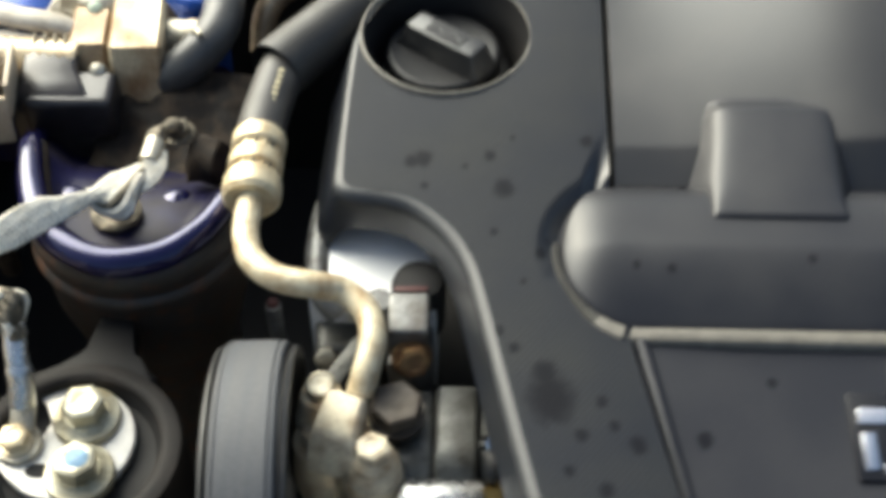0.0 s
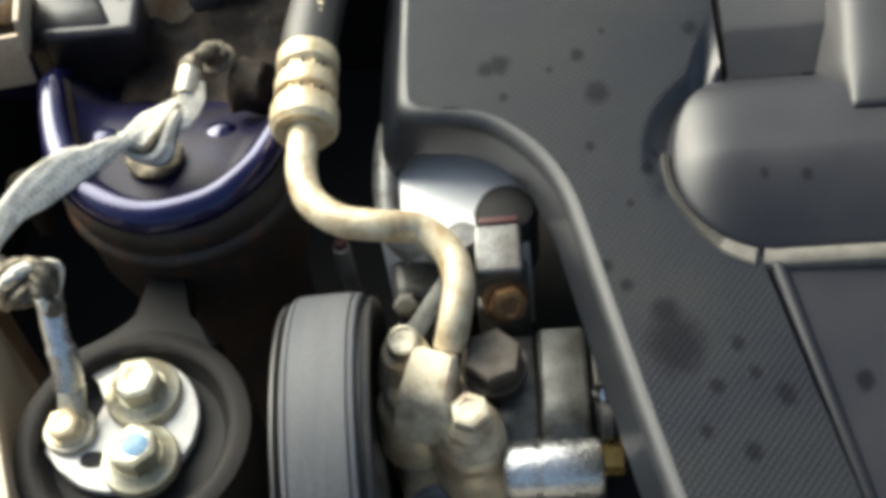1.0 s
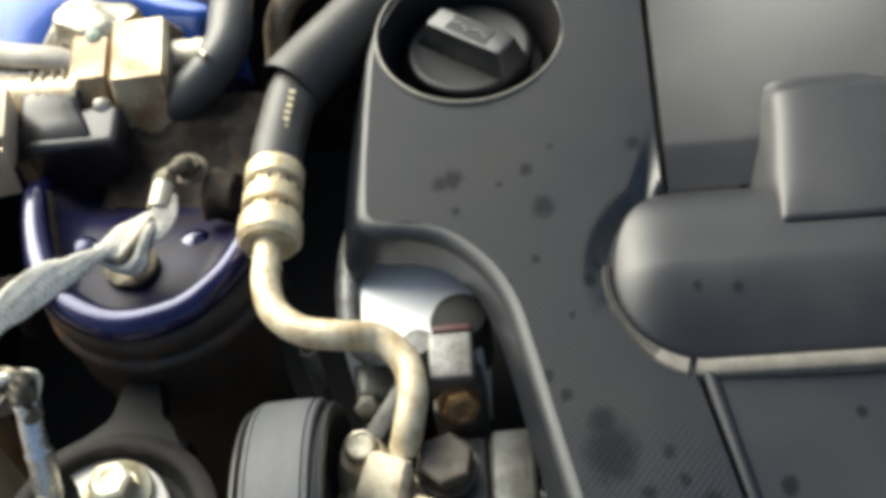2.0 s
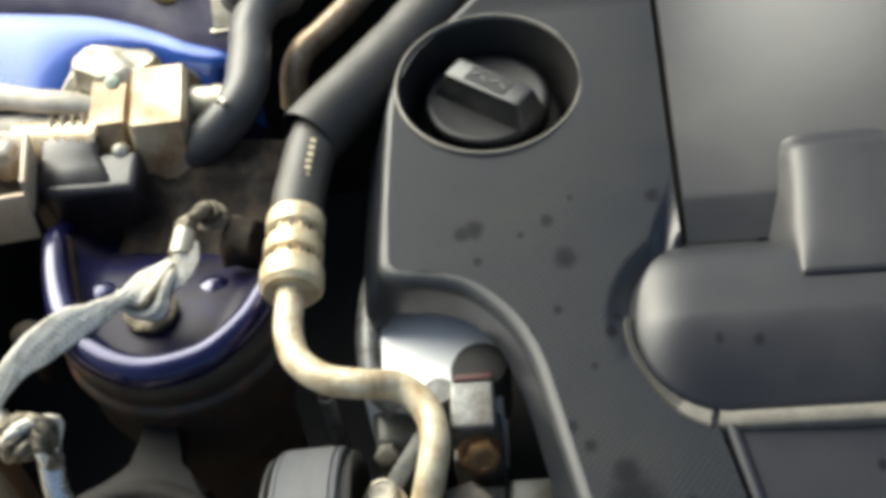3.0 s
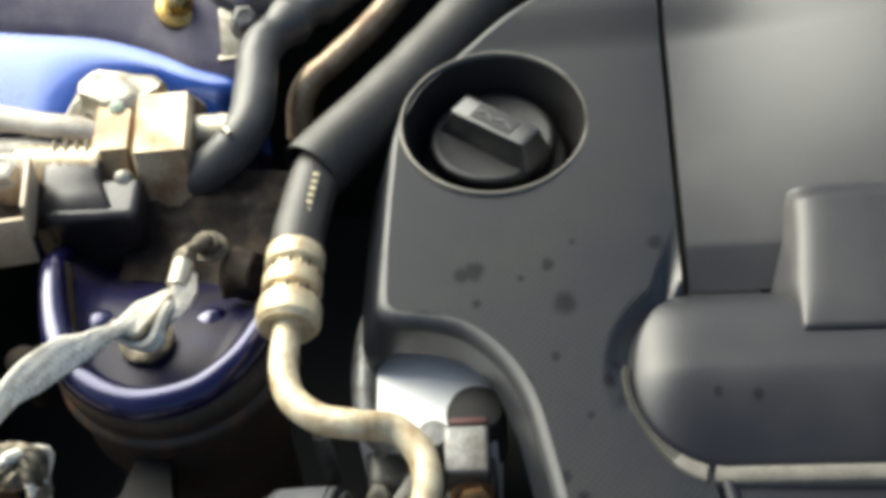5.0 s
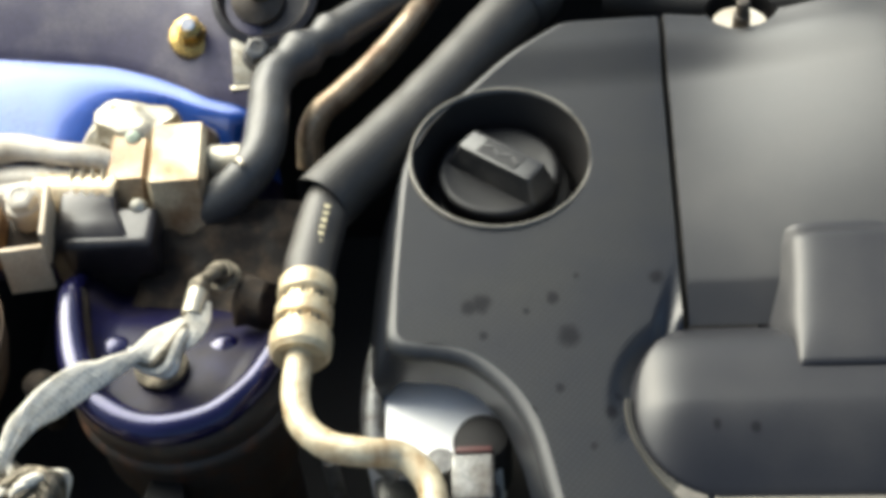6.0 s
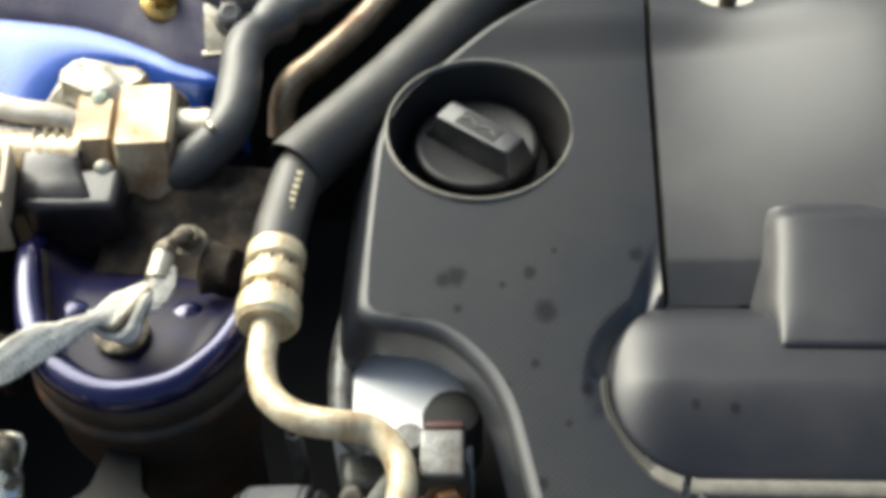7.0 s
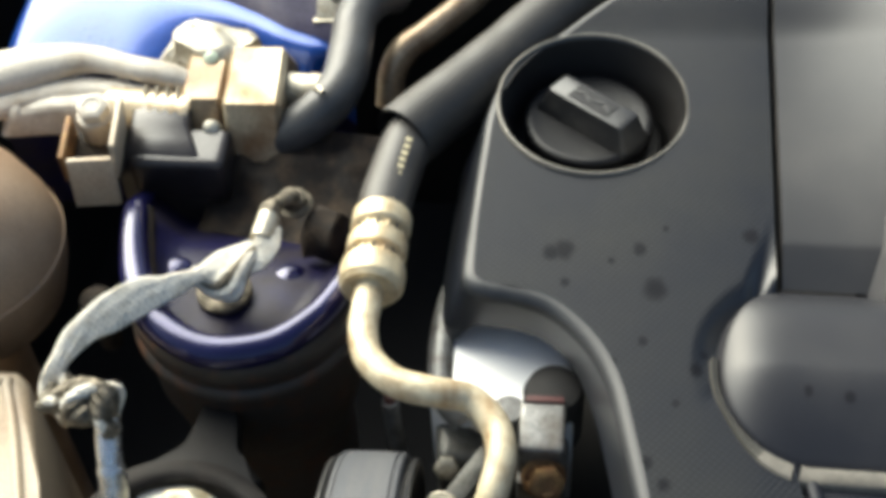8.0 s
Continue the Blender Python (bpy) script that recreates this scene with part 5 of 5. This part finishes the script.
def build_apron():
    edge = curve([(-0.256, 0.500, -0.062), (-0.249, 0.505, -0.053), (-0.235, 0.506, -0.050), (-0.198, 0.5015, -0.050), (-0.172, 0.4965, -0.050), (-0.1448, 0.4850, -0.050), (-0.1280, 0.4755, -0.050), (-0.1090, 0.4690, -0.051), (-0.0985, 0.4665, -0.058)], 90)
    rows = []
    for p in edge:
        k = smooth(-0.20, -0.12, p.x)
        k2 = (1 - 0.45 * k) * (1 - 0.75 * smooth(-0.118, -0.102, p.x))
        rows.append([Vector((p.x, p.y + d * k2, p.z + z)) for d, z in ((0.004, 0.001), (0.0, 0.0), (-0.004, 0.0004), (-0.009, 0.0002 - 0.0010 * k), (-0.014, -0.0003 - 0.004 * k), (-0.020, -0.001 - 0.009 * k), (-0.032, -0.003 - 0.016 * k), (-0.046, -0.006 - 0.024 * k), (-0.052, -0.016 - 0.025 * k), (-0.054, -0.09))])
    part("lower_flange", grid_bm([r[-3:] for r in rows]), M_PAINT_DUSTY, apron, "darker violet lower flange", sharp=60)
    part("fold", grid_bm([r[:-2] for r in rows]), M_WING, apron, "bright blue rolled fold", sharp=60)
    rows = []
    for p in edge:
        rows.append([Vector((p.x, p.y + d, p.z + z)) for d, z in ((0.0, -0.003), (0.003, 0.0012), (0.008, 0.0046), (0.018, 0.0105), (0.035, 0.020), (0.06, 0.030), (0.16, 0.042))])
    part("ledge", grid_bm(rows), M_LEDGE, apron, "dusty violet ledge", sharp=60)


build_apron()
tower = thing("strut_top", "black strut top with a dull brass nut", "strut mount")
part("ring", lathe([(0.024, 0.0), (0.024, 0.004), (0.021, 0.005), (0.018, 0.001), (0.001, 0.0)], pose(-0.1020, 0.5180, -0.0270, 28), 48), M_BLACK, tower)
part("washer", lathe([(0.012, 0), (0.012, 0.003), (0.008, 0.006), (0.001, 0.006)], pose(-0.1050, 0.5160, -0.0270, 28), 32), M_PLUG, tower, "dark steel washer")
part("nut", hexagon(0.0060, 0.010, pose(-0.1030, 0.5170, -0.0230, 28)), M_BRASS, tower)
tower_bolt = bolt("tower_bolt", (-0.1350, 0.5055, -0.0385), 0.0060, 0.0070, 0.0112, 0.0044, M_GOLD, "bright yellow zinc nut on the wing ledge", 0, rx=22)
part("stud_end", lathe([(0.0034, 0.0), (0.0034, 0.003), (0.0028, 0.0036), (0.0003, 0.0036)], pose(-0.1350, 0.5055, -0.0385, 22) @ pose(0, 0, 0.0108), 20), M_CHROME, tower_bolt, "bright stud end")
ear = thing("small_bracket", "dull steel bracket with a bolt on the ledge", "bracket")
part("plate", block((0.020, 0.022, 0.003), pose(-0.1060, 0.4905, -0.0400, 28, 0, 6), 0.0008), M_STEEL, ear)
part("lip", block((0.020, 0.0025, 0.010), pose(-0.1065, 0.4800, -0.0495, 0, 0, 6), 0.0006), M_STEEL, ear)
bolt("bracket_bolt", (-0.1045, 0.4920, -0.0385), 0.0052, 0.0095, 0.0072, 0.0022, M_ALU_DIRTY, "dull zinc bolt on a small bracket", 15, rx=30)

# ---- containers at the wing ----
tank = thing("washer_tank", "cream plastic tank with a rounded shoulder", "tank")
part("shell", lathe([(0.001, 0.037), (0.012, 0.036), (0.024, 0.032), (0.035, 0.022), (0.0402, 0.008), (0.0415, 0.001)], pose(-0.2245, 0.3340, -0.036), 56, caps=False), M_TANK, tank, "rounded upper half")
part("seam", lathe([(0.0412, 0.0012), (0.0420, 0.0008), (0.0420, -0.0008), (0.0412, -0.0012)], pose(-0.2245, 0.3340, -0.036), 56, caps=False), M_TANK, tank, "moulded seam")
part("lower_shell", lathe([(0.0415, -0.001), (0.0402, -0.012), (0.036, -0.026), (0.024, -0.036), (0.012, -0.040), (0.010, -0.34)], pose(-0.2245, 0.3340, -0.036), 56), M_TANK, tank, "rounded lower half and stem")
box = thing("cream_cover", "cream plastic cover with a rounded edge", "cover")
part("shell", prism([(-0.262, 0.2860), (-0.186, 0.2885), (-0.1815, 0.2850), (-0.1650, 0.2456), (-0.150, 0.200), (-0.140, 0.165), (-0.262, 0.165)], -0.34, -0.0420, None, 0.004), M_CREAM, box)
part("raised_rim", tube([(-0.255, 0.281, -0.0415), (-0.192, 0.2832, -0.0415), (-0.1865, 0.2800, -0.0415), (-0.1705, 0.2420, -0.0415), (-0.150, 0.180, -0.0415)], 0.0018, 60, 12), M_CREAM, box, "raised moulded rim")
bulb = thing("small_fitting", "small dull metal fitting in the shadow", "fitting")
part("knob", lathe([(0.004, -0.02), (0.0045, 0.0), (0.006, 0.002), (0.006, 0.006), (0.003, 0.008), (0.0005, 0.008)], pose(-0.1680, 0.3220, -0.050), 20), M_DIRT, bulb)

# ---- connectors behind the cover ----
conn = thing("injector_connector", "pale blue plastic connector behind the cover", "connector")
part("body", block((0.017, 0.014, 0.030), pose(0.1050, 0.500, -0.0060, 20), 0.004, 3), M_PALE, conn)
conn2 = thing("olive_connector", "olive plastic connector behind the cover", "connector")
part("body", block((0.014, 0.014, 0.024), pose(0.1505, 0.507, -0.0265, 20), 0.003, 3), M_OLIVE, conn2)
loom = thing("wiring_loom", "black wiring loom behind the engine cover", "cable")
part("loom", tube([(0.05, 0.530, -0.045), (0.10, 0.522, -0.046), (0.16, 0.522, -0.046), (0.24, 0.53, -0.05)], 0.008, 50, 14), M_DARK, loom)
part("lead", tube([(0.106, 0.512, -0.040), (0.122, 0.508, -0.020), (0.130, 0.515, -0.018), (0.145, 0.522, -0.036)], 0.0015, 30, 8), M_RUBBER, loom)
